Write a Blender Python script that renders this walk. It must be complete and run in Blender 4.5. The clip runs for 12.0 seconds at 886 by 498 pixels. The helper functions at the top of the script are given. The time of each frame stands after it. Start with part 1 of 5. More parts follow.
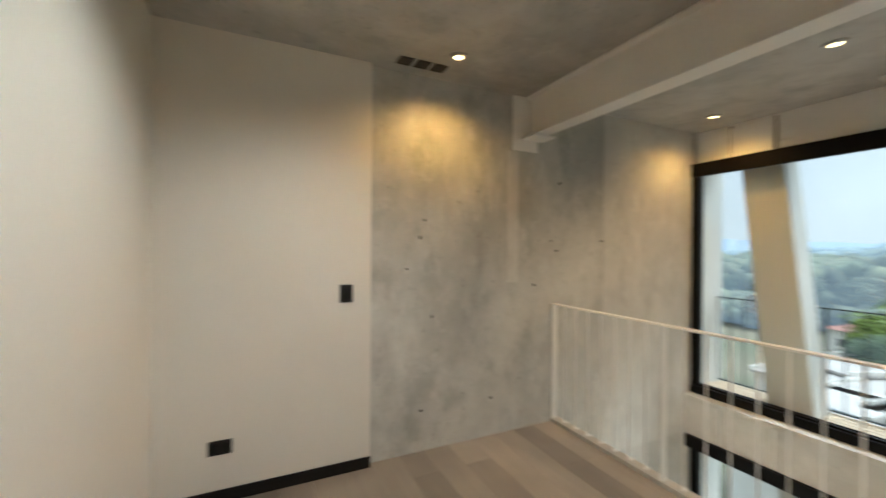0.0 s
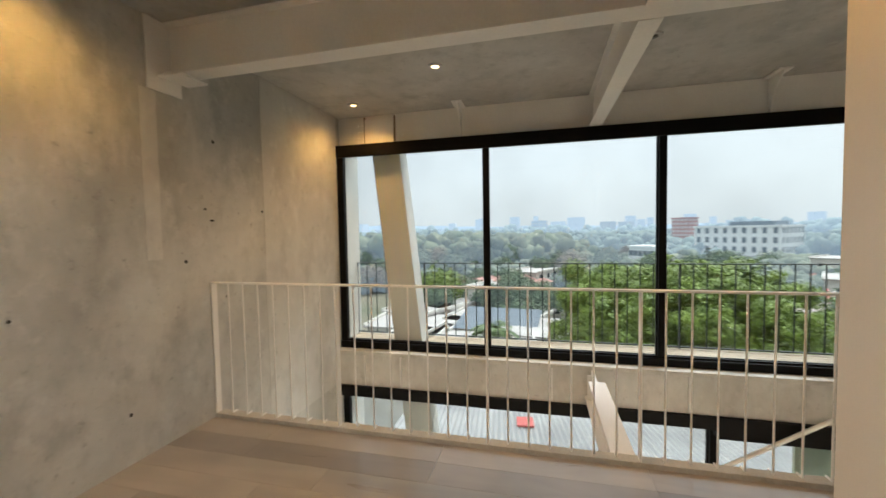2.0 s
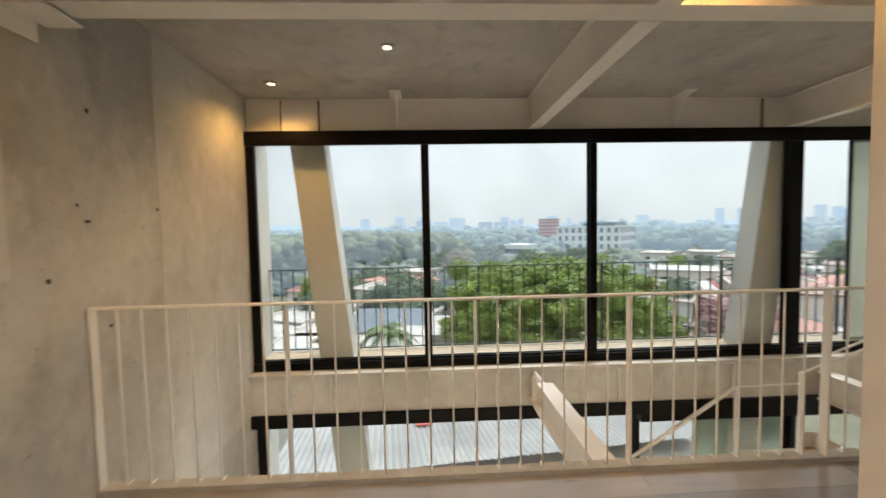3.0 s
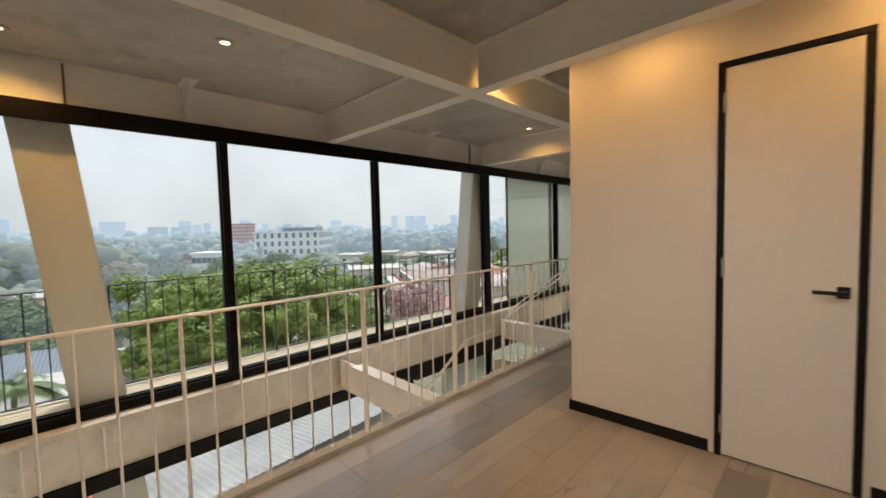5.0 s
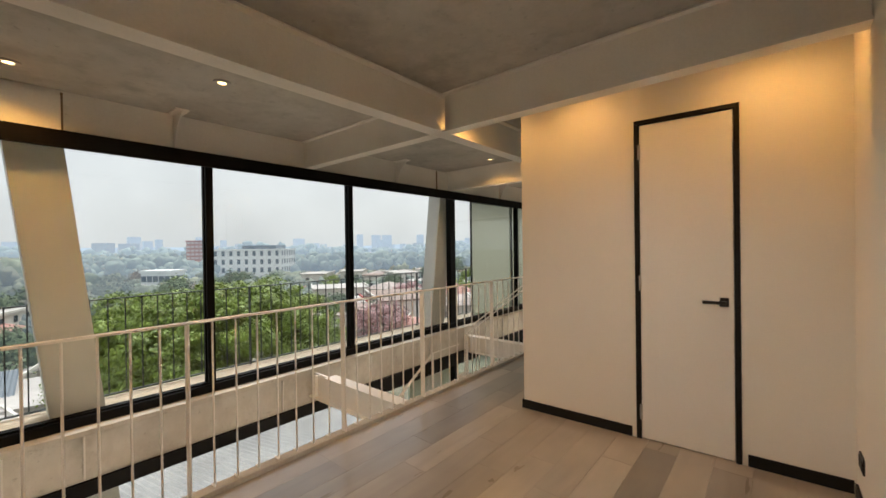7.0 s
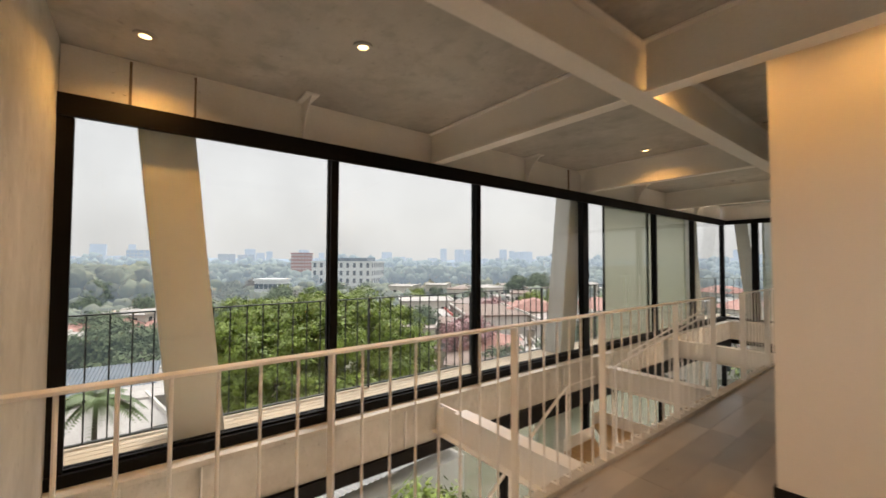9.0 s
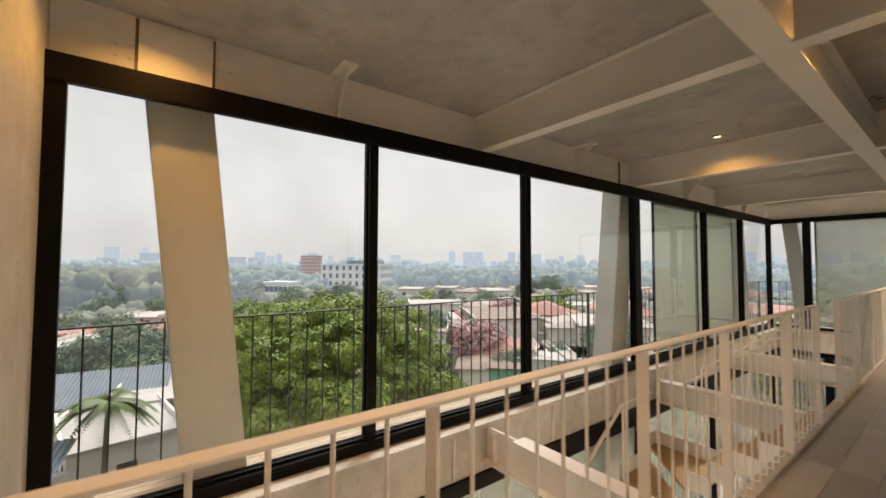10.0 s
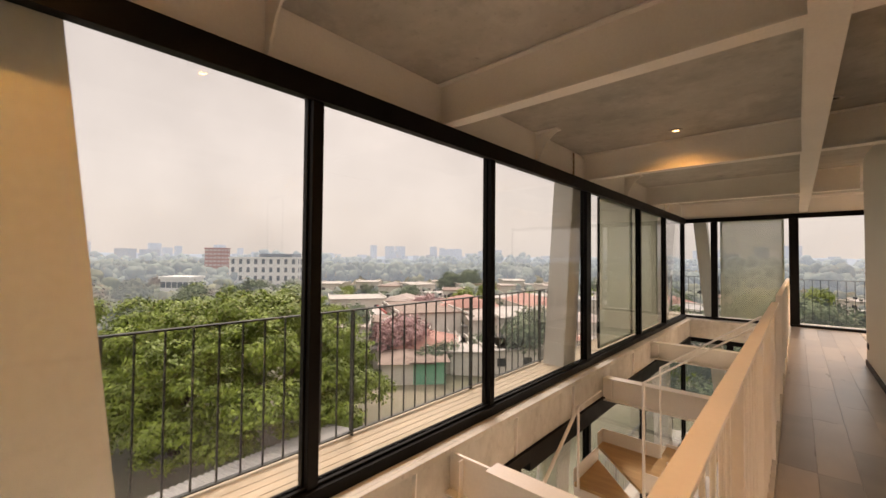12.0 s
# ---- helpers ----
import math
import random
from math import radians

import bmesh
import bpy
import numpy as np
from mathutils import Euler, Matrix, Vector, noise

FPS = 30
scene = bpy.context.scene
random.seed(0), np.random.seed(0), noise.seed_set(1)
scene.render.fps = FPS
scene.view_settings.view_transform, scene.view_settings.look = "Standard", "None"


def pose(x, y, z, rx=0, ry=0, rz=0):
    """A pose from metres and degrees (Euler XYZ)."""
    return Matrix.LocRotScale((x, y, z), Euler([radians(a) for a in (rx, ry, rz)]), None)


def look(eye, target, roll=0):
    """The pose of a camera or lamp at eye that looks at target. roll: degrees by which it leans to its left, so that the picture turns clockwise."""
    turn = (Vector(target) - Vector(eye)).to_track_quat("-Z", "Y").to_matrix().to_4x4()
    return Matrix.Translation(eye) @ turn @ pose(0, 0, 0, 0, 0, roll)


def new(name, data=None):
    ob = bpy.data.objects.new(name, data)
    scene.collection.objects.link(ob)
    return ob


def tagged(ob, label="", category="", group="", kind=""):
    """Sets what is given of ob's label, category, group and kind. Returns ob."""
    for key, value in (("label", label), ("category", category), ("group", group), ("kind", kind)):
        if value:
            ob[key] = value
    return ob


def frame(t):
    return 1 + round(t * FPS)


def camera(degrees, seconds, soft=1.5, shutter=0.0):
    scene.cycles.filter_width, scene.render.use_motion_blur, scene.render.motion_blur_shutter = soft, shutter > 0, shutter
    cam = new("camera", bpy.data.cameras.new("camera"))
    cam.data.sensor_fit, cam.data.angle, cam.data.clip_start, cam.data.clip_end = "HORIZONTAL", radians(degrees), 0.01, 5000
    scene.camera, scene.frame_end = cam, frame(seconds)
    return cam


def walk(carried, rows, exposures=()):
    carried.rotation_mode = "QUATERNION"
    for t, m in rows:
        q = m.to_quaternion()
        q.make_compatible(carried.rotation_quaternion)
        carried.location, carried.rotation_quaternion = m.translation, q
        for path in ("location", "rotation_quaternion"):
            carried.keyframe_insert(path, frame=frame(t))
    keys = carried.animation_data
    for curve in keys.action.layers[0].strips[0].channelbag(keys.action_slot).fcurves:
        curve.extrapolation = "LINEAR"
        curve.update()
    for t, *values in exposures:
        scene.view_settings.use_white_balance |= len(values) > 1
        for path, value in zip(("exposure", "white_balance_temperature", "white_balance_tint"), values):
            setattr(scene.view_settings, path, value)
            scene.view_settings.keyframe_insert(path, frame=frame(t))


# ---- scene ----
cam = camera(97.1, 12.0, shutter=0.5)
PATH = [
    (0, (0.806, 1.428, 1.508), (1.667, 3.234, 1.504), 0.4),
    (0.5, (0.768, 1.48, 1.444), (2.189, 2.888, 1.429), -0.3),
    (1, (0.68, 1.481, 1.41), (2.362, 2.563, 1.367), -0.8),
    (1.5, (0.653, 1.504, 1.383), (2.496, 2.277, 1.309), -1.0),
    (2, (0.739, 1.695, 1.383), (2.676, 2.185, 1.292), -1.0),
    (2.5, (0.852, 2.005, 1.388), (2.837, 2.229, 1.298), -1.1),
    (3, (1.002, 2.301, 1.415), (2.997, 2.215, 1.314), -1.1),
    (3.5, (1.085, 2.648, 1.412), (3.015, 2.131, 1.32), -1.1),
    (3.7, (1.082, 2.779, 1.431), (2.96, 2.099, 1.335), -1.2),
    (5.3, (0.845, 3.598, 1.421), (2.201, 2.132, 1.314), -1.3),
    (5.5, (0.795, 3.65, 1.418), (2.132, 2.166, 1.312), -1.2),
    (6, (0.699, 3.769, 1.426), (2.007, 2.259, 1.322), -1.1),
    (6.5, (0.631, 3.849, 1.428), (1.921, 2.323, 1.36), -0.9),
    (6.7, (0.592, 3.844, 1.438), (1.879, 2.314, 1.402), -0.9),
    (8.3, (1.234, 3.667, 1.412), (2.622, 2.228, 1.469), -0.3),
    (8.5, (1.323, 3.643, 1.383), (2.788, 2.284, 1.447), 0.1),
    (9, (1.694, 3.678, 1.376), (3.275, 2.455, 1.442), 0.2),
    (9.5, (2.03, 3.666, 1.366), (3.64, 2.482, 1.435), 0.4),
    (10, (2.358, 3.651, 1.365), (3.964, 2.462, 1.445), 0.2),
    (10.5, (2.594, 3.682, 1.358), (4.157, 2.437, 1.44), 0.5),
    (11, (2.786, 3.718, 1.357), (4.176, 2.282, 1.421), 0.7),
    (11.5, (2.955, 3.655, 1.351), (4.293, 2.171, 1.412), 0.5),
    (12, (3.027, 3.481, 1.374), (4.368, 1.998, 1.426), 0.5),
]
EXPO = [(0.0, 0.78, 5280, 0), (0.6, 0.65, 5450, 4), (1.5, 0.62, 5680, 4), (3.0, 0.65, 5920, 6), (5.5, 0.49, 6020, 9), (6.5, 0.47, 6080, 9), (8.5, 0.50, 6430, 13), (10.3, 0.47, 6680, 14), (11.0, 0.44, 7150, 20), (12.0, 0.42, 7480, 23)]
walk(cam, [(t, look(eye, target, roll)) for t, eye, target, roll in PATH], exposures=EXPO)

# ---- world, sun, exposure ----
world = bpy.data.worlds.new("world")
scene.world = world
world.use_nodes = True
_wn, _wl = world.node_tree.nodes, world.node_tree.links
_sky = _wn.new("ShaderNodeTexSky")
_sky.sky_type, _sky.sun_disc = "NISHITA", False
_sky.sun_elevation, _sky.sun_rotation = radians(52), radians(140)
_sky.dust_density, _sky.air_density = 6.0, 1.0
_skymul = _wn.new("ShaderNodeMix")
_skymul.data_type, _skymul.blend_type = "RGBA", "MULTIPLY"
_skymul.inputs[0].default_value = 1.0
_skymul.inputs[7].default_value = (0.09, 0.09, 0.09, 1)
_veil = _wn.new("ShaderNodeMix")
_veil.data_type = "RGBA"
_veil.inputs[0].default_value = 0.88
_veil.inputs[7].default_value = (0.655, 0.642, 0.622, 1)
_wl.new(_sky.outputs[0], _skymul.inputs[6])
_wl.new(_skymul.outputs[2], _veil.inputs[6])
# overcast: the cloud brightens towards the zenith, with soft uneven patches
_co, _sep, _rise, _cl, _clm, _mul, _lum = (_wn.new("ShaderNode" + k) for k in ("TexCoord", "SeparateXYZ", "MapRange", "TexNoise", "MapRange", "Math", "Mix"))
_rise.interpolation_type = "SMOOTHSTEP"
_rise.inputs[1].default_value, _rise.inputs[2].default_value, _rise.inputs[3].default_value, _rise.inputs[4].default_value = 0.38, 1.0, 1.0, 2.6
_cl.inputs["Scale"].default_value, _cl.inputs["Detail"].default_value = 3.2, 6.0
_clm.inputs[1].default_value, _clm.inputs[2].default_value, _clm.inputs[3].default_value, _clm.inputs[4].default_value = 0.32, 0.68, 0.84, 1.06
_mul.operation = "MULTIPLY"
_lum.data_type, _lum.blend_type = "RGBA", "MULTIPLY"
_lum.inputs[0].default_value = 1.0
_wl.new(_co.outputs["Generated"], _sep.inputs[0]), _wl.new(_co.outputs["Generated"], _cl.inputs["Vector"])
_wl.new(_sep.outputs["Z"], _rise.inputs[0]), _wl.new(_cl.outputs["Fac"], _clm.inputs[0])
_wl.new(_rise.outputs[0], _mul.inputs[0]), _wl.new(_clm.outputs[0], _mul.inputs[1])
_wl.new(_veil.outputs[2], _lum.inputs[6]), _wl.new(_mul.outputs[0], _lum.inputs[7])
_wl.new(_lum.outputs[2], _wn["Background"].inputs[0])
_wn["Background"].inputs[1].default_value = 1.0

SUN = bpy.data.lights.new("sun", "SUN")
SUN.energy, SUN.angle, SUN.color = 2.0, radians(14), (1.0, 0.95, 0.88)
_sun = new("sun", SUN)
_sun.matrix_world = look((30, -28, 60), (0, 0, 0))

SPOTS = ((3.998, 2.56, 40), (4.72, 3.685, 22), (2.008, 3.728, 24), (3.972, -1.272, 14), (0.62, 1.06, 16), (1.75, 1.06, 11), (2.6, 0.93, 14), (2.1, -5.3, 110))   # amber downlights, with watts
ROOM_UNSEEN = ((1.05, 2.9, 34), (1.5, 2.2, 34), (1.3, -6.2, 300))                        # warmer white, out of view: two added as fill, one in the far room
DARK = ((3.94, 0.9), (3.93, -4.3), (2.775, -1.2))                                              # unlit ones
LOWER_FILL = ((1.2, 2.4), (1.2, -0.5), (1.2, -3.6), (2.5, 2.6), (2.5, 0.2), (2.5, -2.4), (2.5, -5.0))                             # unseen fill lamps added below the gallery slab, to light the void
AMBER, WARM = (1.0, 0.49, 0.125), (1.0, 0.87, 0.72)
# amber rows are the room's downlights; warm rows include added fill lamps
for _x, _y, _z, _w, _c in [(x, y, 2.755, w, AMBER) for x, y, w in SPOTS] + [(x, y, 2.755, w, WARM) for x, y, w in ROOM_UNSEEN] + [(x, y, -0.345, 240.0, WARM) for x, y in LOWER_FILL]:
    _l = bpy.data.lights.new("downlight_and_fill_lamp", "SPOT")
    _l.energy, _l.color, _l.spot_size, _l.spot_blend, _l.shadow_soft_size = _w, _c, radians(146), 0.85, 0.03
    new("downlight_and_fill_lamp", _l).matrix_world = look((_x, _y, _z), (_x, _y, _z - 1))


# ---- materials ----
def surface(name, low, high, scale=3.0, fine=40.0, rough=0.6, bump=0.05, metal=0.0, stretch=(1, 1, 1), per="position",
            rough_var=0.1, spread=0.0, glow=None, spec=0.5, fine_mix=0.35, detail=6.0):
    """A procedural surface: two colours mixed by a coarse and a fine noise, gloss and relief following them."""
    m = bpy.data.materials.new(name)
    m.use_nodes = True
    n, l = m.node_tree.nodes, m.node_tree.links
    b = n["Principled BSDF"]
    geo = n.new("ShaderNodeNewGeometry")
    mp = n.new("ShaderNodeMapping")
    mp.inputs["Scale"].default_value = stretch
    l.new(geo.outputs["Position"], mp.inputs["Vector"])
    info = n.new("ShaderNodeObjectInfo")
    if per == "object":
        add = n.new("ShaderNodeVectorMath")
        add.operation = "MULTIPLY_ADD"
        add.inputs[1].default_value = (37, 53, 71)
        l.new(info.outputs["Random"], add.inputs[0])
        l.new(geo.outputs["Position"], add.inputs[2])
        l.new(add.outputs[0], mp.inputs["Vector"])
    a = n.new("ShaderNodeTexNoise")
    a.inputs["Scale"].default_value, a.inputs["Detail"].default_value = scale, detail
    c = n.new("ShaderNodeTexNoise")
    c.inputs["Scale"].default_value, c.inputs["Detail"].default_value = fine, 4.0
    l.new(mp.outputs[0], a.inputs["Vector"]), l.new(mp.outputs[0], c.inputs["Vector"])
    mix = n.new("ShaderNodeMix")
    mix.inputs[0].default_value = fine_mix
    l.new(a.outputs["Fac"], mix.inputs[2]), l.new(c.outputs["Fac"], mix.inputs[3])
    ramp = n.new("ShaderNodeValToRGB")
    ramp.color_ramp.elements[0].position, ramp.color_ramp.elements[1].position = 0.32, 0.68
    ramp.color_ramp.elements[0].color, ramp.color_ramp.elements[1].color = (*low, 1), (*high, 1)
    l.new(mix.outputs[0], ramp.inputs[0])
    colour = ramp.outputs[0]
    if spread:
        src = info.outputs["Random"] if per != "island" else geo.outputs["Random Per Island"]
        hsv = n.new("ShaderNodeHueSaturation")
        rng = n.new("ShaderNodeMapRange")
        rng.inputs[3].default_value, rng.inputs[4].default_value = 1 - spread, 1 + spread
        l.new(src, rng.inputs[0])
        l.new(rng.outputs[0], hsv.inputs["Value"])
        l.new(colour, hsv.inputs["Color"])
        colour = hsv.outputs[0]
    l.new(colour, b.inputs["Base Color"])
    r = n.new("ShaderNodeMapRange")
    r.inputs[3].default_value, r.inputs[4].default_value = max(0, rough - rough_var), min(1, rough + rough_var)
    l.new(a.outputs["Fac"], r.inputs[0]), l.new(r.outputs[0], b.inputs["Roughness"])
    b.inputs["Metallic"].default_value = metal
    b.inputs["Specular IOR Level"].default_value = spec
    if bump:
        bp = n.new("ShaderNodeBump")
        bp.inputs["Strength"].default_value, bp.inputs["Distance"].default_value = bump, 0.02
        l.new(mix.outputs[0], bp.inputs["Height"]), l.new(bp.outputs[0], b.inputs["Normal"])
    if glow:
        b.inputs["Emission Color"].default_value = (*glow[0], 1)
        b.inputs["Emission Strength"].default_value = glow[1]
    return m


def concrete(name, dark, mid, light, lines=True):
    """Raw cast concrete: clouds of light and dark, drifting stains, board joints and pores."""
    m = surface(name, mid, light, 0.9, 9.0, 0.55, 0.12, rough_var=0.15, fine_mix=0.3, detail=9.0)
    n, l = m.node_tree.nodes, m.node_tree.links
    b = n["Principled BSDF"]
    base = b.inputs["Base Color"].links[0].from_socket
    geo = n.new("ShaderNodeNewGeometry")

    def stain(size, stretch, lo, hi, colour, amount, under):
        mp = n.new("ShaderNodeMapping")
        mp.inputs["Scale"].default_value = stretch
        mp.inputs["Location"].default_value = (size * 3.1, size * 1.7, size * 0.7)
        t = n.new("ShaderNodeTexNoise")
        t.inputs["Scale"].default_value, t.inputs["Detail"].default_value, t.inputs["Roughness"].default_value = size, 8.0, 0.62
        rg = n.new("ShaderNodeMapRange")
        rg.inputs[1].default_value, rg.inputs[2].default_value, rg.inputs[4].default_value = lo, hi, amount
        mx = n.new("ShaderNodeMix")
        mx.data_type = "RGBA"
        mx.inputs[7].default_value = (*colour, 1)
        l.new(geo.outputs["Position"], mp.inputs[0]), l.new(mp.outputs[0], t.inputs["Vector"])
        l.new(t.outputs["Fac"], rg.inputs[0]), l.new(rg.outputs[0], mx.inputs[0]), l.new(under, mx.inputs[6])
        return mx.outputs[2]

    c = stain(0.7, (1, 1, 0.8), 0.46, 0.68, dark, 0.6, base)
    c = stain(1.9, (1, 1, 0.75), 0.50, 0.70, dark, 0.6, c)
    c = stain(1.3, (1.3, 1, 0.5), 0.54, 0.70, tuple(min(1, v * 1.2) for v in light), 0.65, c)
    c = stain(4.3, (1, 1, 0.6), 0.53, 0.68, tuple(v * 0.85 for v in dark), 0.42, c)
    c = stain(8.0, (1, 1, 0.9), 0.56, 0.70, tuple(min(1, v * 1.15) for v in light), 0.30, c)
    c = stain(15.0, (1, 1, 1), 0.62, 0.73, tuple(v * 0.6 for v in dark), 0.50, c)
    c = stain(34.0, (1, 1, 1), 0.60, 0.72, tuple(v * 0.75 for v in dark), 0.35, c)
    l.new(c, b.inputs["Base Color"])
    return m


def plank_wood(name, tones, length_axis="Y", gloss=0.45):
    """Planks: a tone of its own for each piece, with long grain and knots."""
    m = bpy.data.materials.new(name)
    m.use_nodes = True
    n, l = m.node_tree.nodes, m.node_tree.links
    b = n["Principled BSDF"]
    geo, info = n.new("ShaderNodeNewGeometry"), n.new("ShaderNodeObjectInfo")
    rnd = info.outputs["Random"]
    add = n.new("ShaderNodeVectorMath")
    add.operation = "MULTIPLY_ADD"
    add.inputs[1].default_value = (31, 47, 11)
    l.new(rnd, add.inputs[0]), l.new(geo.outputs["Position"], add.inputs[2])
    mp = n.new("ShaderNodeMapping")
    mp.inputs["Scale"].default_value = {"Y": (6, 0.8, 6), "X": (0.8, 6, 6)}[length_axis]
    l.new(add.outputs[0], mp.inputs[0])
    g = n.new("ShaderNodeTexNoise")
    g.inputs["Scale"].default_value, g.inputs["Detail"].default_value, g.inputs["Distortion"].default_value = 1.6, 8, 0.8
    l.new(mp.outputs[0], g.inputs["Vector"])
    cloud = n.new("ShaderNodeTexNoise")
    cloud.inputs["Scale"].default_value = 2.2
    l.new(add.outputs[0], cloud.inputs["Vector"])
    tone = n.new("ShaderNodeValToRGB")
    tone.color_ramp.elements[0].color, tone.color_ramp.elements[1].color = (*tones[0], 1), (*tones[-1], 1)
    for i, t in enumerate(tones[1:-1]):
        e = tone.color_ramp.elements.new((i + 1) / (len(tones) - 1))
        e.color = (*t, 1)
    cm = n.new("ShaderNodeMath")
    cm.operation = "MULTIPLY_ADD"
    cm.inputs[1].default_value, cm.inputs[2].default_value = 0.7, -0.35
    l.new(cloud.outputs["Fac"], cm.inputs[0])
    sm = n.new("ShaderNodeMath")
    calm = n.new("ShaderNodeMapRange")
    calm.inputs[3].default_value, calm.inputs[4].default_value = 0.14, 0.86
    l.new(rnd, calm.inputs[0])
    l.new(cm.outputs[0], sm.inputs[0]), l.new(calm.outputs[0], sm.inputs[1])
    sm.use_clamp = True
    l.new(sm.outputs[0], tone.inputs[0])
    rg = n.new("ShaderNodeMapRange")
    rg.inputs[1].default_value, rg.inputs[2].default_value, rg.inputs[3].default_value, rg.inputs[4].default_value = 0.28, 0.72, 0.88, 1.11
    l.new(g.outputs["Fac"], rg.inputs[0])
    hs = n.new("ShaderNodeHueSaturation")
    l.new(tone.outputs[0], hs.inputs["Color"]), l.new(rg.outputs[0], hs.inputs["Value"])
    l.new(hs.outputs[0], b.inputs["Base Color"])
    r = n.new("ShaderNodeMapRange")
    r.inputs[3].default_value, r.inputs[4].default_value = gloss - 0.03, gloss + 0.08
    l.new(g.outputs["Fac"], r.inputs[0]), l.new(r.outputs[0], b.inputs["Roughness"])
    bp = n.new("ShaderNodeBump")
    b.inputs["Specular IOR Level"].default_value = 0.7 if gloss < 0.5 else 0.4
    bp.inputs["Strength"].default_value, bp.inputs["Distance"].default_value = 0.08, 0.003
    if gloss < 0.5:
        b.inputs["Coat Weight"].default_value, b.inputs["Coat Roughness"].default_value = 1.0, 0.34
    l.new(g.outputs["Fac"], bp.inputs["Height"]), l.new(bp.outputs[0], b.inputs["Normal"])
    return m


def clear_glass(name, tint=(0.96, 0.98, 0.975)):
    m = bpy.data.materials.new(name)
    m.use_nodes = True
    n, l = m.node_tree.nodes, m.node_tree.links
    n.remove(n["Principled BSDF"])
    tr, gl, lw, mx = n.new("ShaderNodeBsdfTransparent"), n.new("ShaderNodeBsdfGlossy"), n.new("ShaderNodeLayerWeight"), n.new("ShaderNodeMixShader")
    tr.inputs[0].default_value = (*tint, 1)
    gl.inputs["Roughness"].default_value = 0.01
    pw, ma = n.new("ShaderNodeMath"), n.new("ShaderNodeMath")
    pw.operation, pw.inputs[1].default_value = "POWER", 4.5
    ma.operation, ma.inputs[1].default_value, ma.inputs[2].default_value = "MULTIPLY_ADD", 0.7, 0.025
    l.new(lw.outputs["Facing"], pw.inputs[0]), l.new(pw.outputs[0], ma.inputs[0]), l.new(ma.outputs[0], mx.inputs[0])
    l.new(tr.outputs[0], mx.inputs[1]), l.new(gl.outputs[0], mx.inputs[2])
    l.new(mx.outputs[0], n["Material Output"].inputs[0])
    return m


def lamp_glow(name, colour, strength):
    m = bpy.data.materials.new(name)
    m.use_nodes = True
    b = m.node_tree.nodes["Principled BSDF"]
    b.inputs["Emission Color"].default_value, b.inputs["Emission Strength"].default_value = (*colour, 1), strength
    return m


M_CONC = concrete("cast_concrete", (0.265, 0.26, 0.235), (0.46, 0.455, 0.42), (0.62, 0.61, 0.565))
M_CEIL = concrete("ceiling_concrete", (0.29, 0.28, 0.255), (0.41, 0.40, 0.37), (0.50, 0.49, 0.455))
M_SKIM = concrete("skim_plaster", (0.44, 0.43, 0.395), (0.54, 0.53, 0.49), (0.65, 0.64, 0.595))
M_PAINT = surface("white_wall_paint", (0.70, 0.66, 0.59), (0.76, 0.72, 0.65), 1.2, 160, 0.6, 0.03)
M_DOOR = surface("white_door_paint", (0.72, 0.69, 0.64), (0.77, 0.74, 0.69), 1.5, 90, 0.42, 0.015)
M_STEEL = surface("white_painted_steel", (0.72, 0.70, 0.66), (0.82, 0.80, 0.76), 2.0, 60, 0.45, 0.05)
# off-white steel outdoors, a darker base than the indoor paint
M_STEEL_OUT = surface("outdoor_off_white_steel", (0.55, 0.545, 0.51), (0.68, 0.675, 0.64), 1.4, 30, 0.5, 0.05)
M_RAIL = surface("ivory_rail_enamel", (0.79, 0.77, 0.73), (0.86, 0.84, 0.80), 6, 90, 0.38, 0.03)
M_BLACK = surface("black_aluminium", (0.003, 0.003, 0.003), (0.006, 0.0055, 0.0055), 4, 120, 0.45, 0.02, spec=0.12)
M_BLACKWOOD = surface("black_painted_wood", (0.006, 0.006, 0.006), (0.011, 0.010, 0.010), 4, 80, 0.5, 0.03, spec=0.2)
M_PLASTIC = surface("black_plastic", (0.015, 0.014, 0.014), (0.022, 0.021, 0.02), 9, 200, 0.4, 0.02, spec=0.2)
M_GLASS = clear_glass("window_glass")
M_FROST = bpy.data.materials.new("frosted_sheet")
M_FROST.use_nodes = True
_n, _l = M_FROST.node_tree.nodes, M_FROST.node_tree.links
_td, _tt, _mx = _n.new("ShaderNodeBsdfTranslucent"), _n.new("ShaderNodeBsdfTransparent"), _n.new("ShaderNodeMixShader")
_td.inputs[0].default_value = (0.47, 0.47, 0.385, 1)
_mx.inputs[0].default_value = 0.2
_l.new(_td.outputs[0], _mx.inputs[1]), _l.new(_tt.outputs[0], _mx.inputs[2]), _l.new(_mx.outputs[0], _n["Material Output"].inputs[0])
M_PLANK = plank_wood("wood_look_tile", [(0.135, 0.112, 0.09), (0.225, 0.188, 0.15), (0.30, 0.252, 0.20), (0.40, 0.345, 0.275)], gloss=0.27)
M_GROUT = surface("grout", (0.22, 0.20, 0.17), (0.30, 0.27, 0.23), 10, 200, 0.9, 0.1)
M_CURB = surface("cement_curb", (0.36, 0.34, 0.30), (0.52, 0.50, 0.45), 5, 60, 0.75, 0.2)
M_SILL = concrete("plastered_edge_beam", (0.33, 0.295, 0.245), (0.50, 0.48, 0.43), (0.62, 0.60, 0.55))
M_DECK = plank_wood("pale_deck_boards", [(0.46, 0.38, 0.28), (0.54, 0.45, 0.33), (0.60, 0.51, 0.39)], "Y", 0.6)
